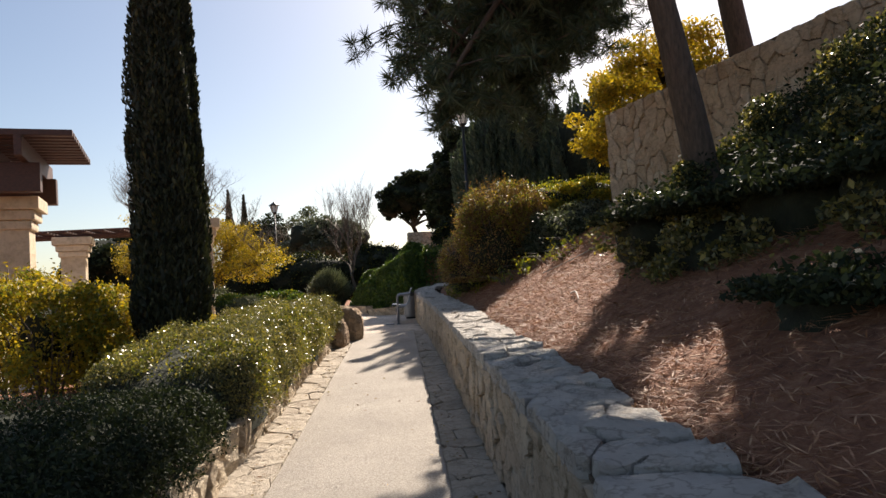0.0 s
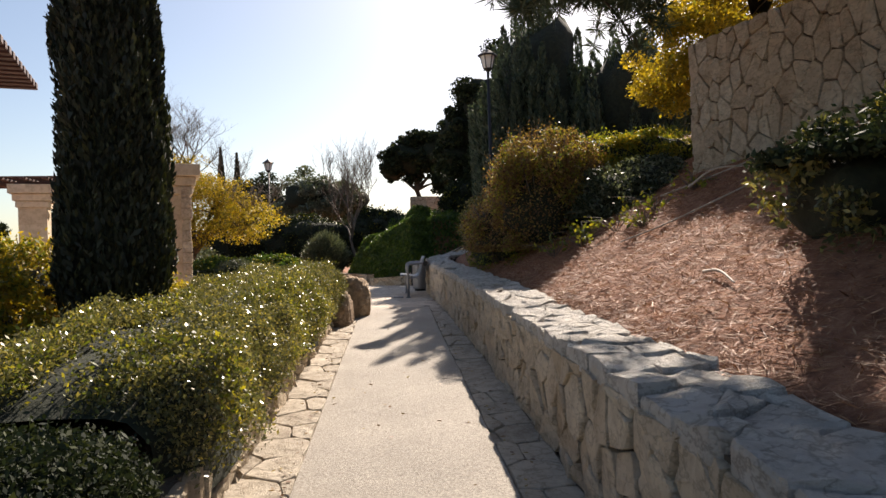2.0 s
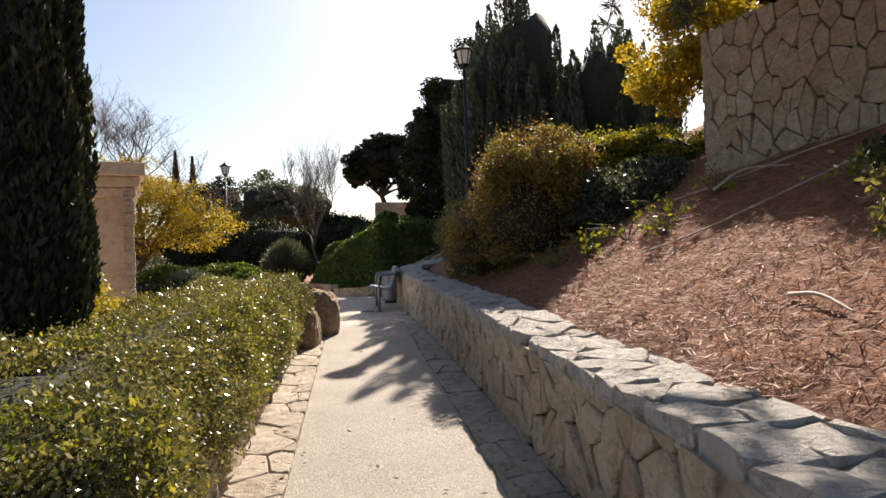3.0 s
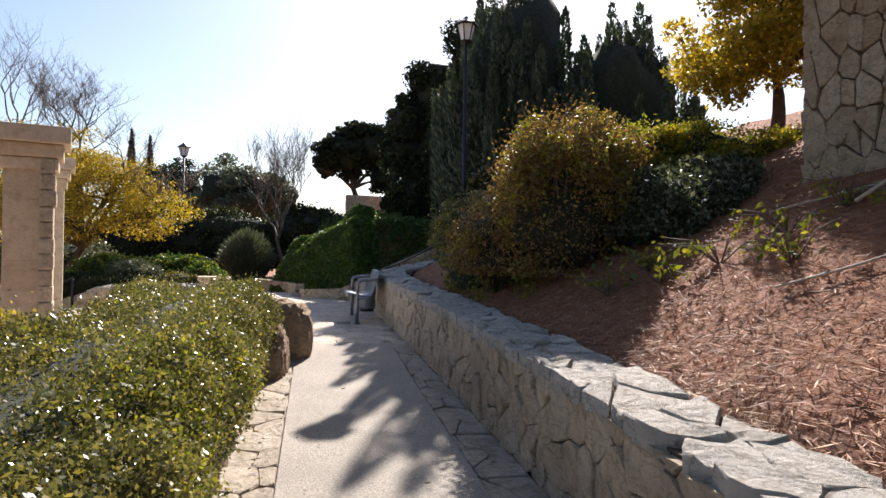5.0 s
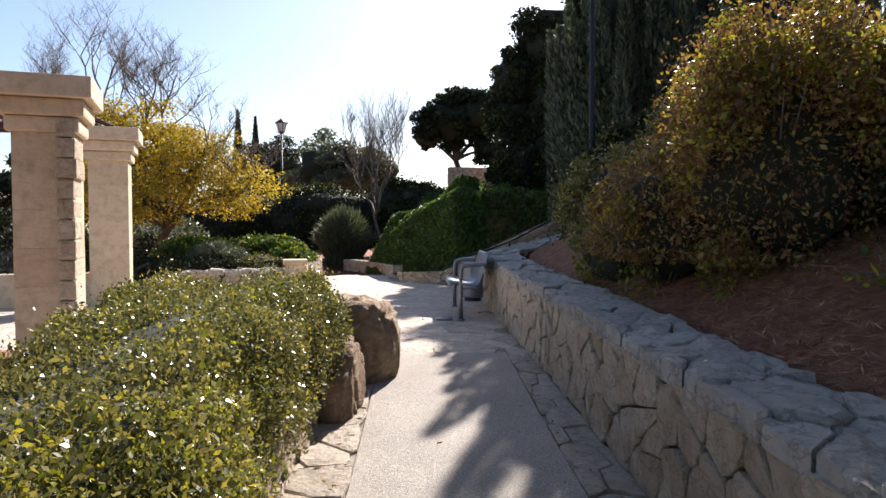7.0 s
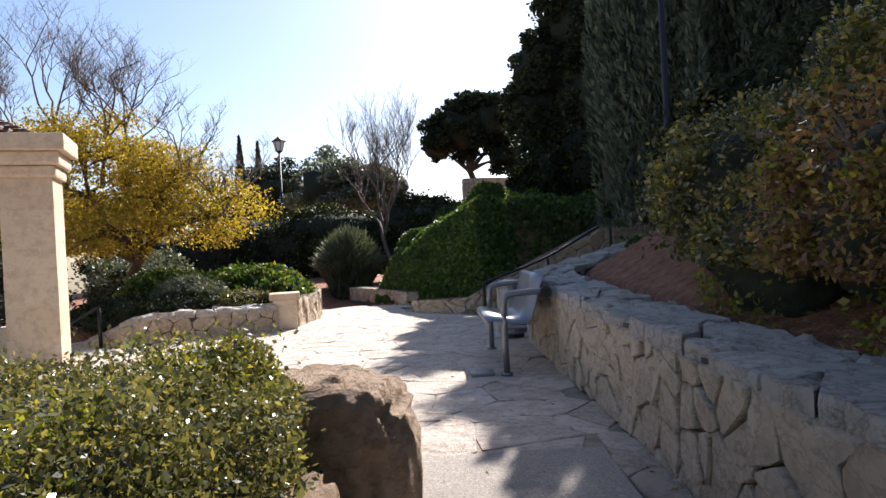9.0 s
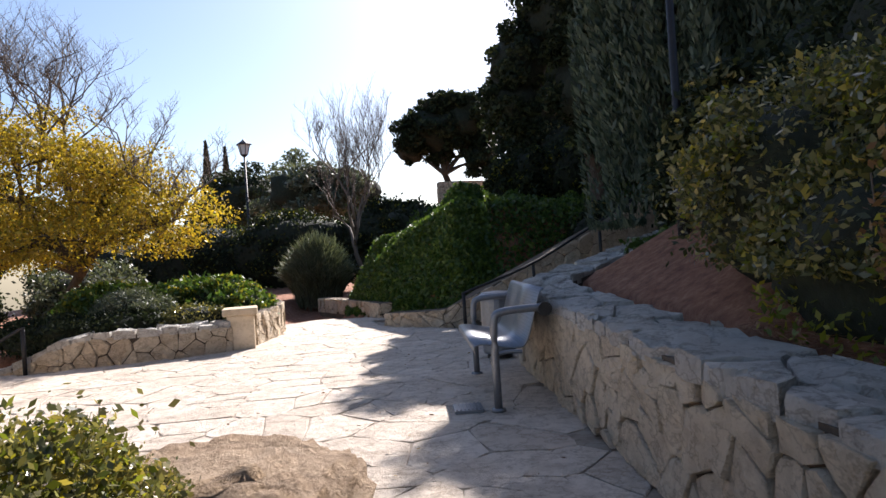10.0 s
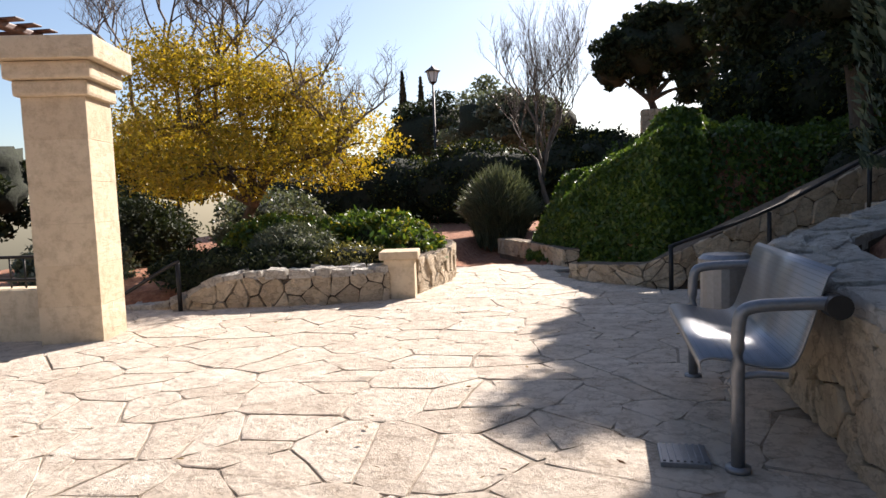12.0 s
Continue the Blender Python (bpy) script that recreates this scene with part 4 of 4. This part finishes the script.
bush("green_bush", "spreading green bush hanging over the wall", [(1.75, 15.2, 1.5, 0.75, 0.85, 0.7), (2.3, 14.2, 1.7, 0.85, 0.9, 0.85), (1.45, 14.3, 1.15, 0.45, 0.7, 0.5), (2.5, 15.9, 1.7, 0.7, 0.75, 0.6)], 70000, 0.042, M_HEDGE, 86, 0.75, mat2=M_YGREEN, share2=0.12, stems=8)
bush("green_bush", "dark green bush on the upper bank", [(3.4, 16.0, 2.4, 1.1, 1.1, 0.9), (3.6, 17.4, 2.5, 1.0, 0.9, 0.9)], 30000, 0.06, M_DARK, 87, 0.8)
leafy_tree("yellow_tree", "small tree with bright yellow autumn leaves on the bank", (5.4, 13.7, gz(5.4, 13.7)), [(5.2, 13.5, 4.5, 1.2, 1.1, 1.0), (4.3, 13.4, 3.9, 0.8, 0.9, 0.7), (6.2, 13.7, 4.7, 1.1, 1.0, 0.9), (5.2, 11.6, 4.6, 1.0, 1.0, 0.8)], 36000, 0.07, M_YELLOW, 88, 0.1, 0, group="yellow trees")


def pine(base, rise, r0, ends, seed, label, tufts=26, needles=5200):
    """A leaning pine: its trunk, boughs from the trunk to their ends, and needle tufts."""
    rng = np.random.default_rng(seed)
    b = Vector(base)
    th = thing("pine_tree", label, "pine tree", "pines", b)
    sp = smooth_pts([b - Vector((0, 0, 0.2))] + [b + Vector(q) for q in rise], 2)
    v, f = tube_data(sp, list(np.linspace(r0, r0 * 0.45, len(sp))), 14)
    put("trunk", mesh_of("trunk", v, f, M_BARK, True), th)
    tips = []
    for k, e in ends:
        a, e = Vector(sp[int(k * (len(sp) - 1))]), Vector(e)
        q = smooth_pts([a, (a + e) / 2 + Vector((0, 0, 0.3)), e], 2)
        tb = [tube_data(q, list(np.linspace(0.06, 0.012, len(q))), 6)]
        for _ in range(tufts):
            s = Vector(q[rng.integers(len(q) // 2, len(q))])
            t = s + Vector(rng.normal(size=3) * np.array([0.34, 0.34, 0.22])) + Vector((0, 0, -0.05))
            tb.append(tube_data([s, (s + t) / 2 + Vector((0, 0, 0.05)), t], [0.012, 0.008, 0.004], 4))
            tips += [t, (s + t) / 2, t * 0.8 + s * 0.2]
        put("bough", joined("bough", tb, M_BARK), th)
    T = np.array([tuple(t) for t in tips])
    k = rng.integers(0, len(T), needles * len(ends))
    d = rng.normal(size=(len(k), 3)) + np.array([-0.2, 0, 0.1])
    d /= np.linalg.norm(d, axis=1, keepdims=True)
    c = T[k] + d * 0.07
    put("needles", leaves("needles", c, 0.14, M_PINE, seed, 0.07, d * 3.0, 0.6), th)


pine((2.88, 6.15, gz(2.88, 6.15) - 0.05), [(-0.05, -0.02, 0.5), (-0.2, -0.05, 1.4), (-0.36, -0.05, 2.3), (-0.6, 0.05, 3.8), (-0.9, 0.2, 5.8)], 0.165,
     [(0.72, (0.7, 7.0, 3.3)), (0.74, (1.0, 7.4, 3.15)), (0.72, (1.5, 7.3, 3.3)), (0.72, (1.9, 7.8, 3.45)), (0.7, (0.6, 6.6, 2.9)), (0.78, (0.5, 8.1, 4.15)), (0.76, (3.2, 7.3, 4.2)), (0.75, (2.1, 9.3, 3.8)), (0.78, (2.4, 9.9, 4.15)), (0.76, (1.7, 9.1, 4.0)), (0.8, (2.6, 9.5, 4.4)), (0.8, (2.9, 9.0, 4.5)), (0.82, (2.3, 10.2, 4.7)), (0.82, (3.1, 10.0, 4.9)), (0.75, (0.8, 7.8, 3.75)), (0.75, (1.3, 8.0, 3.6)), (0.72, (1.8, 7.0, 3.7)), (0.76, (1.9, 8.8, 3.8)), (0.75, (1.2, 6.9, 3.6)), (0.78, (0.9, 8.4, 4.3)), (0.74, (1.35, 7.6, 3.0)), (0.76, (2.2, 7.9, 4.0)),
      # unseen high boughs, added to shade the path, slope and near hedge
      (0.9, (0.2, 9.2, 6.2)), (0.9, (-0.6, 8.2, 6.0)), (0.95, (0.8, 10.0, 6.5)), (0.88, (-0.2, 7.2, 5.6)), (0.95, (1.6, 9.5, 6.8)), (0.9, (3.5, 7.5, 6.0)), (0.9, (3.6, 5.0, 5.8)), (0.9, (1.5, 4.2, 6.0)), (0.92, (0.2, 5.0, 5.8)), (0.97, (3.0, 9.0, 6.4)), (1.0, (1.6, 6.6, 7.6)), (0.9, (3.2, 8.5, 5.6)), (0.92, (3.8, 9.4, 6.0)), (0.9, (4.4, 8.4, 5.8)), (0.88, (3.9, 7.6, 5.5)), (0.95, (4.6, 10.0, 6.4)), (0.95, (2.6, 9.6, 6.1)), (0.97, (3.3, 10.3, 6.5))], 90, "leaning pine with dark bark and hanging needle tufts")
pine((5.35, 9.5, gz(5.35, 9.5)), [(-0.25, 0, 1.5), (-0.45, 0, 3.0), (-0.7, 0.2, 5.0), (-1.0, 0.6, 6.5)], 0.2,
     # crown is unseen: bough ends placed so their shadows fall on hedge and path
     [(0.85, (3.0, 11.5, 8.0)), (0.9, (2.2, 12.2, 8.5)), (0.95, (1.6, 13.0, 9.0)), (0.95, (3.5, 13.3, 9.2)), (0.9, (4.5, 12.0, 9.5)), (0.85, (2.5, 10.0, 8.0)), (0.9, (2.2, 13.8, 8.4)), (0.9, (6.0, 11.0, 9.0)), (1.0, (4.3, 10.2, 11.0)), (0.9, (1.4, 11.4, 8.6)), (0.9, (5.8, 8.0, 9.0)), (0.85, (0.8, 11.2, 7.1)), (0.85, (0.2, 11.8, 7.3)), (0.85, (-0.3, 11.0, 7.1)), (0.88, (1.2, 12.3, 7.5)), (0.88, (0.4, 12.8, 7.7)), (0.9, (1.3, 13.4, 7.6)), (0.9, (0.6, 13.8, 7.8)), (0.85, (1.6, 11.6, 7.3))], 91, "tall pine rising behind the upper wall", 26, 4200)


def soil_litter():
    rng = np.random.default_rng(95)
    n = 70000
    x = 1.12 + 3.0 * rng.random(n) ** 1.3
    y = rng.uniform(1.5, 15, n)
    P = np.array([(a, b, gz(a, b) + 0.012 + 0.02 * rng.random()) for a, b in zip(x, y)])
    me = leaves("dry_needles", P, 0.1, M_NEEDLE, 95, 0.06, (0, 0, 0), 1.0)
    co = np.empty(len(me.vertices) * 3)
    me.vertices.foreach_get("co", co)
    co = co.reshape(-1, 4, 3)
    base = P[:, 2][:, None]
    co[:, :, 2] = base + (co[:, :, 2] - base) * 0.3
    me.vertices.foreach_set("co", co.reshape(-1))
    tagged(put("dry_needles", me), "dry brown pine needles strewn over the slope", "pine litter", kind="stuff")


soil_litter()


def blown_leaves():
    rng = np.random.default_rng(98)
    P = []
    for _ in range(420):
        y = rng.uniform(2, 14)
        x = rng.choice([-0.86 - abs(rng.normal()) * 0.09, 0.36 + abs(rng.normal()) * 0.1, rng.uniform(-0.8, 0.3)], p=[0.5, 0.35, 0.15])
        P.append((x, y, floor_z(y) + 0.012))
    for _ in range(160):
        x, y = rng.uniform(-4, 0.3), rng.uniform(14.4, 21)
        P.append((x, y, plaza_z(x, y) + 0.014))
    P = np.array(P)
    me = leaves("fallen_leaves", P, 0.035, M_BROWN, 98, 0.55)
    co = np.empty(len(me.vertices) * 3)
    me.vertices.foreach_get("co", co)
    co = co.reshape(-1, 4, 3)
    co[:, :, 2] = P[:, 2][:, None] + (co[:, :, 2] - P[:, 2][:, None]) * 0.25
    me.vertices.foreach_set("co", co.reshape(-1))
    tagged(put("fallen_leaves", me), "a few dry brown leaves blown against the edging", "fallen leaves", kind="stuff")


blown_leaves()


def hose(pts, label):
    q = smooth_pts([(x, y, gz(x, y) + 0.04) for x, y in pts], 3)
    v, f = tube_data(q, [0.008] * len(q), 7)
    tagged(put("irrigation_hose", mesh_of("irrigation_hose", v, f, M_HOSE, True)), label, "hose", "irrigation hoses")


hose([(2.0, 9.2), (2.35, 8.9), (2.8, 8.6), (3.4, 8.3), (3.9, 7.4)], "pale irrigation hose lying across the needle-littered slope")
hose([(3.0, 10.6), (3.3, 10.0), (3.7, 9.5), (4.1, 8.6)], "pale irrigation hose along the foot of the upper wall")
def fallen_branch(pts, r, label):
    q = [(x, y, gz(x, y) + z) for x, y, z in pts]
    v, f = tube_data(smooth_pts(q, 2), list(np.linspace(r, r * 0.4, len(smooth_pts(q, 2)))), 7)
    tagged(put("fallen_branch", mesh_of("fallen_branch", v, f, M_HOSE, True)), label, "branch", "fallen branches")


fallen_branch([(1.78, 6.95, 0.03), (1.76, 6.7, 0.06), (1.7, 6.4, 0.03)], 0.013, "short bleached fallen branch on the needle-littered soil")
fallen_branch([(2.9, 9.6, 0.1), (3.1, 9.45, 0.2), (3.4, 9.2, 0.06)], 0.016, "bleached fallen branch below the upper wall")


def slope_sprigs():
    """Sparse seedlings with yellowing leaves."""
    rng = np.random.default_rng(97)
    for k, (x, y, s) in enumerate(((1.75, 10.9, 0.3), (2.0, 10.5, 0.34), (2.3, 10.2, 0.38), (2.7, 10.0, 0.36), (2.35, 9.5, 0.28), (3.1, 9.9, 0.3), (3.0, 7.9, 0.26), (2.1, 10.9, 0.3))):
        z = gz(x, y)
        th = thing("seedling", "straggly seedling with sparse yellow-green leaves", "seedling", "seedlings on the slope", (x, y, z))
        tb, P = [], []
        for _ in range(14):
            e = Vector((x, y, z)) + Vector(rng.normal(size=3) * s * 0.7)
            e.z = z + abs(e.z - z) * 0.5 + 0.06
            tb.append(tube_data([(x, y, z - 0.02), (Vector((x, y, z)) + e) / 2 + Vector((0, 0, 0.07)), e], [0.005, 0.004, 0.002], 4))
            for q in rng.random(7):
                P.append(np.array(e) * (0.45 + 0.55 * q) + np.array((x, y, z + 0.03)) * (0.55 - 0.55 * q) + rng.normal(size=3) * 0.025)
        put("stem", joined("stem", tb, M_TWIG), th)
        put("foliage", leaves("foliage", np.array(P), 0.05, M_YGREEN, k, 0.5), th)


slope_sprigs()

# beyond the plaza
def yellow_tree_left():
    rng = np.random.default_rng(101)
    base = (-6.9, 23.9, gz(-6.9, 23.9))
    cl = [(-5.6, 23.6, 2.5, 1.4, 1.3, 0.85), (-7.2, 23.8, 2.7, 1.4, 1.3, 1.0), (-4.6, 23.3, 2.1, 1.0, 1.0, 0.6), (-8.4, 24.0, 2.4, 1.1, 1.2, 0.9), (-6.6, 23.7, 3.4, 1.4, 1.3, 0.6), (-6.2, 22.9, 1.9, 1.2, 0.9, 0.5), (-5.4, 23.5, 3.0, 0.9, 0.9, 0.5), (-7.4, 23.8, 3.9, 1.2, 1.1, 0.5)]
    th = leafy_tree("yellow_tree", "spreading tree with golden autumn leaves and bare top twigs", base, cl, 50000, 0.06, M_YELLOW, 101, 0.15, 0, group="yellow trees", sub=0.5)
    for x, y, z, h, lx in ((-8.3, 23.9, 2.6, 4.2, -0.3), (-7.6, 23.8, 2.8, 4.4, -0.15), (-6.9, 23.8, 2.8, 4.2, 0.05), (-6.3, 23.7, 2.6, 3.8, 0.25), (-5.6, 23.5, 2.2, 3.3, 0.5), (-4.8, 23.4, 1.9, 2.5, 0.9)):
        tubes, tips = limb_tree(rng, (x, y, z), h, 0.9, 0.045, 5, (lx, 0), 0.36, (3, 5), rise=0.7)
        put("bare_twig", joined("bare_twig", tubes, M_TWIG), th)


yellow_tree_left()


def bare_tree(x, y, zb, h, seed, label):
    rng = np.random.default_rng(seed)
    th = thing("bare_tree", label, "bare tree", at=(x, y, zb))
    tubes, tips = limb_tree(rng, (x, y, zb - 0.1), h, 0.55, 0.08, 6, (-0.03, 0), 0.36, (3, 5), rise=1.1)
    put("trunk", joined("trunk", tubes[:1], M_TWIG), th)
    put("branchwork", joined("branchwork", tubes[1:], M_TWIG), th)


bare_tree(-1.5, 28.6, 0.25, 6.0, 112, "slender leafless tree with pale twiggy branches")

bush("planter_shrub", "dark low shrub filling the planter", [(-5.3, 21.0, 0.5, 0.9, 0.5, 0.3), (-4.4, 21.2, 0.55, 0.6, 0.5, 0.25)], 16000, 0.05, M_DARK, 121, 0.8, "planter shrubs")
bush("planter_shrub", "bushy lavender-grey shrub in the planter", [(-4.5, 21.6, 0.7, 0.6, 0.5, 0.35)], 10000, 0.06, M_GREY, 122, 0.6, "planter shrubs", aspect=0.2)
bush("planter_shrub", "low bright green leafy shrub in the planter", [(-3.9, 22.8, 0.75, 1.0, 0.7, 0.42), (-5.4, 23.0, 0.75, 0.9, 0.7, 0.4), (-3.2, 22.4, 0.65, 0.5, 0.7, 0.35)], 26000, 0.08, M_GREEN, 123, 0.75, "planter shrubs", M_YGREEN, 0.2)
bush("planter_shrub", "small clipped evergreen in the planter", [(-3.6, 21.3, 0.55, 0.5, 0.35, 0.25)], 8000, 0.04, M_HEDGE, 124, 0.8, "planter shrubs")
for i, (x, y, z, r) in enumerate(((-8.3, 22.0, 0.4, 0.8), (-9.4, 24.5, 0.7, 1.2), (-7.4, 26.5, 0.8, 1.2), (-11.5, 27.0, 0.8, 1.6))):
    bush("terrace_shrub", "soft grey-green shrub at the edge of the terrace", [(x, y, z, r, r, r * 0.7)], 12000, 0.08, M_GREY if i % 2 == 0 else M_DARK, 130 + i, 0.7, "terrace shrubs")

for i, (x, y, r) in enumerate(((3.6, 24.6, 1.0), (5.2, 23.6, 1.1), (6.6, 22.2, 1.2), (4.6, 20.6, 1.1), (4.2, 18.8, 1.0), (5.0, 26.6, 1.3), (2.7, 17.2, 0.9), (2.9, 18.5, 0.85), (3.6, 19.4, 0.8), (4.4, 21.9, 0.8), (2.9, 23.9, 0.6), (4.6, 30.2, 1.7))):
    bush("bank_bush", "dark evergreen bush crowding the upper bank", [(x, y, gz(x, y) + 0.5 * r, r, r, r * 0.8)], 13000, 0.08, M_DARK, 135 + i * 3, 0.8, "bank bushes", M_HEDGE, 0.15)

# the ivy mound
def mound_cover():
    rng = np.random.default_rng(140)
    n = 190000
    x = rng.uniform(-1.9, 9, n)
    y = rng.uniform(18.6, 33, n)
    bank = (y < 24) & (x > 0.75 + np.interp(y, [p[1] for p in RET], [p[0] for p in RET]))
    keep = bank | ((y > 22.1 + 0.38 * np.maximum(0, x - 0.3) + 1.6 * np.maximum(0, 0.3 - x)) & (x > -1.85))
    x, y = x[keep], y[keep]
    # the steep flank towards the path grows thicker
    xs, ys = rng.uniform(-1.85, 1.0, 90000), rng.uniform(22, 27.5, 90000)
    flank = ys > 22.1 + 0.38 * np.maximum(0, xs - 0.3) + 1.6 * np.maximum(0, 0.3 - xs)
    x, y = np.concatenate([x, xs[flank]]), np.concatenate([y, ys[flank]])
    P = np.array([(a, b, gz(a, b) + 0.25 * rng.random() * (0.5 + noise.noise((a * 1.2, b * 1.2, 0)) ** 2 * 3)) for a, b in zip(x, y)])
    th = thing("ground_cover", "dense green creeper covering the rounded bank", "ground cover", at=(1, 25, gz(1, 25)), kind="stuff")
    put("foliage", leaves("foliage", P, 0.085, M_GREEN, 140, 0.6, (0, -0.2, 0.5)), th)


mound_cover()
for i, (x, y, z, rx, ry, rz) in enumerate(((-4.0, 33.0, 1.5, 2.2, 1.2, 1.35), (-7.2, 33.5, 1.4, 2.2, 1.2, 1.3), (-1.0, 33.2, 1.7, 2.0, 1.2, 1.4), (-10.5, 34.5, 1.2, 2.4, 1.2, 1.2), (-0.2, 32.0, 1.9, 1.2, 1.2, 0.95), (2.8, 29.5, 2.9, 1.1, 1.1, 1.0), (4.2, 29.0, 3.0, 1.2, 1.1, 1.1))):
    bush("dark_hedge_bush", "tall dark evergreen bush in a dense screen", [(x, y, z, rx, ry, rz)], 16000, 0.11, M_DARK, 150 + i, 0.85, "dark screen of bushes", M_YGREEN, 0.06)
def feathery_shrub(x, y, zb, h, r, n):
    rng = np.random.default_rng(160)
    th = thing("feathery_shrub", "feathery grey-green fountain of fine arching stems", "shrub", at=(x, y, zb))
    a, q = rng.uniform(0, 2 * math.pi, n), np.sqrt(rng.random(n))
    t = rng.random(n) ** 0.7
    lean = r * (0.55 * q + 0.45 * q * t ** 1.6)
    top = h * (1 - 0.55 * q ** 2)
    P = np.column_stack([x + lean * np.cos(a), y + lean * np.sin(a), zb + top * t])
    D = np.column_stack([np.cos(a) * q * 0.9 * t, np.sin(a) * q * 0.9 * t, 1.2 - 0.7 * t * q])
    put("foliage", leaves("foliage", P, 0.3, M_GREY, 160, 0.05, D, 0.28), th)
    # dark lump painted as shade among the stems
    put("shade_core", lump("shade_core", (x, y, zb + h * 0.36), (r * 0.42, r * 0.42, h * 0.34), M_CORE, 160, 0.35, 3), th)


feathery_shrub(-2.75, 28.4, 0.2, 1.75, 0.95, 15000)
leafy_tree("olive_tree", "rounded grey-green olive tree behind the screen of bushes", (-4.5, 40, 0.6), [(-4.5, 40, 4.2, 2.2, 1.8, 1.6), (-2.6, 40.5, 3.8, 1.8, 1.6, 1.4)], 24000, 0.15, M_GREY, 161, 0.2, 0.6)
leafy_tree("carob_tree", "dark rounded evergreen tree on the hilltop", (1.4, 36.5, 2.75), [(0.7, 36.2, 5.7, 1.4, 1.4, 1.1), (1.9, 36.2, 6.1, 1.2, 1.3, 1.2), (-0.15, 36.3, 5.1, 0.7, 0.9, 0.55), (3.0, 36.2, 5.9, 1.2, 1.2, 1.2), (0.9, 36.0, 6.6, 0.8, 0.9, 0.5), (2.4, 36.0, 4.6, 0.8, 0.8, 0.6)], 44000, 0.14, M_DARK, 162, 0.2, 0.7, group="dark evergreen trees")
leafy_tree("carob_tree", "tall dark evergreen tree above the mound", (3.6, 25.4, gz(3.6, 25.4)), [(3.0, 25.6, 6.1, 1.1, 1.2, 1.2), (4.2, 25.0, 7.0, 1.3, 1.2, 1.4), (2.1, 25.8, 5.2, 0.8, 1.0, 0.8), (1.9, 25.8, 4.3, 0.7, 0.8, 0.6), (3.6, 24.8, 4.4, 1.3, 1.1, 1.2), (5.2, 24.4, 5.4, 1.4, 1.2, 1.6)], 60000, 0.11, M_DARK, 163, 0.2, 0.7, group="dark evergreen trees")
leafy_tree("carob_tree", "dark evergreen tree crowding the hilltop", (5.2, 31, gz(5.2, 31)), [(5.0, 31, 6.4, 1.8, 1.5, 1.6), (3.6, 31.5, 5.4, 1.3, 1.3, 1.2), (6.8, 30.5, 6.8, 1.8, 1.6, 1.8), (3.6, 31.3, 4.2, 1.2, 1.2, 1.0)], 36000, 0.13, M_DARK, 164, 0.2, 0.75, group="dark evergreen trees")


def juniper(x, y, zb, h, w, n, seed):
    """A juniper of many upright plumes."""
    rng = np.random.default_rng(seed)
    th = thing("juniper_tree", "broad blue-green juniper with upright plumes", "juniper", "junipers", (x, y, zb))
    v, f = tube_data([(x, y, zb - 0.2), (x, y, zb + h * 0.6)], [0.22, 0.06], 8)
    put("trunk", mesh_of("trunk", v, f, M_BARK, True), th)
    P, D = [], []
    for k in range(70):
        a, q = rng.uniform(0, 2 * math.pi), math.sqrt(rng.random())
        bx, by = x + math.cos(a) * q * w * 0.5, y + math.sin(a) * q * w * 0.5
        top = zb + h * (1 - 0.55 * q ** 1.5) * rng.uniform(0.8, 1.03)
        ln = h * rng.uniform(0.3, 0.6)
        m = n // 70
        t = rng.random(m)
        rad = 0.34 * (w / 4) * np.sqrt(1 - t) * np.minimum(1, t * 5 + 0.25)
        b = rng.uniform(0, 2 * math.pi, m)
        ox, oy = math.cos(a) * q, math.sin(a) * q
        P.append(np.column_stack([bx + ox * t * 0.4 + rad * np.cos(b), by + oy * t * 0.4 + rad * np.sin(b), np.maximum(zb, top - ln + t * ln)]))
        D.append(np.column_stack([np.cos(b) * 0.6 + ox * 0.3, np.sin(b) * 0.6 + oy * 0.3, np.full(m, 1.3)]))
    put("crown", leaves("crown", np.vstack(P), 0.12, M_JUN, seed, 0.3, np.vstack(D), 0.45), th)
    # dark lump that paints the shade behind the plumes
    put("shade_core", lump("shade_core", (x, y, zb + h * 0.42), (w * 0.36, w * 0.36, h * 0.4), M_CORE, seed, 0.35, 3), th)


juniper(3.7, 20.0, gz(3.7, 20.0), 6.7, 3.2, 76000, 170)
juniper(5.5, 18.6, gz(5.5, 18.6), 4.3, 2.6, 36000, 171)
juniper(7.6, 23.0, 3.3, 4.6, 3.0, 26000, 172)
cypress(-14.6, 61.4, 0, 10.4, 0.75, 6000, 0.3, 181)
cypress(-13.4, 62.0, 0, 10.0, 0.7, 6000, 0.3, 182)
for i, (x, y, r) in enumerate(((-12, 30, 1.8), (-14.5, 26, 1.6), (-13, 40, 2.2), (-8.5, 45, 2.4))):
    leafy_tree("far_tree", "dark green tree beyond the terrace", (x, y, gz(x, y)), [(x, y, gz(x, y) + 1.4 * r, r, r, r * 0.8)], 9000, 0.18, M_DARK, 190 + i, 0.14, 0.7, group="far trees")

lay_all()
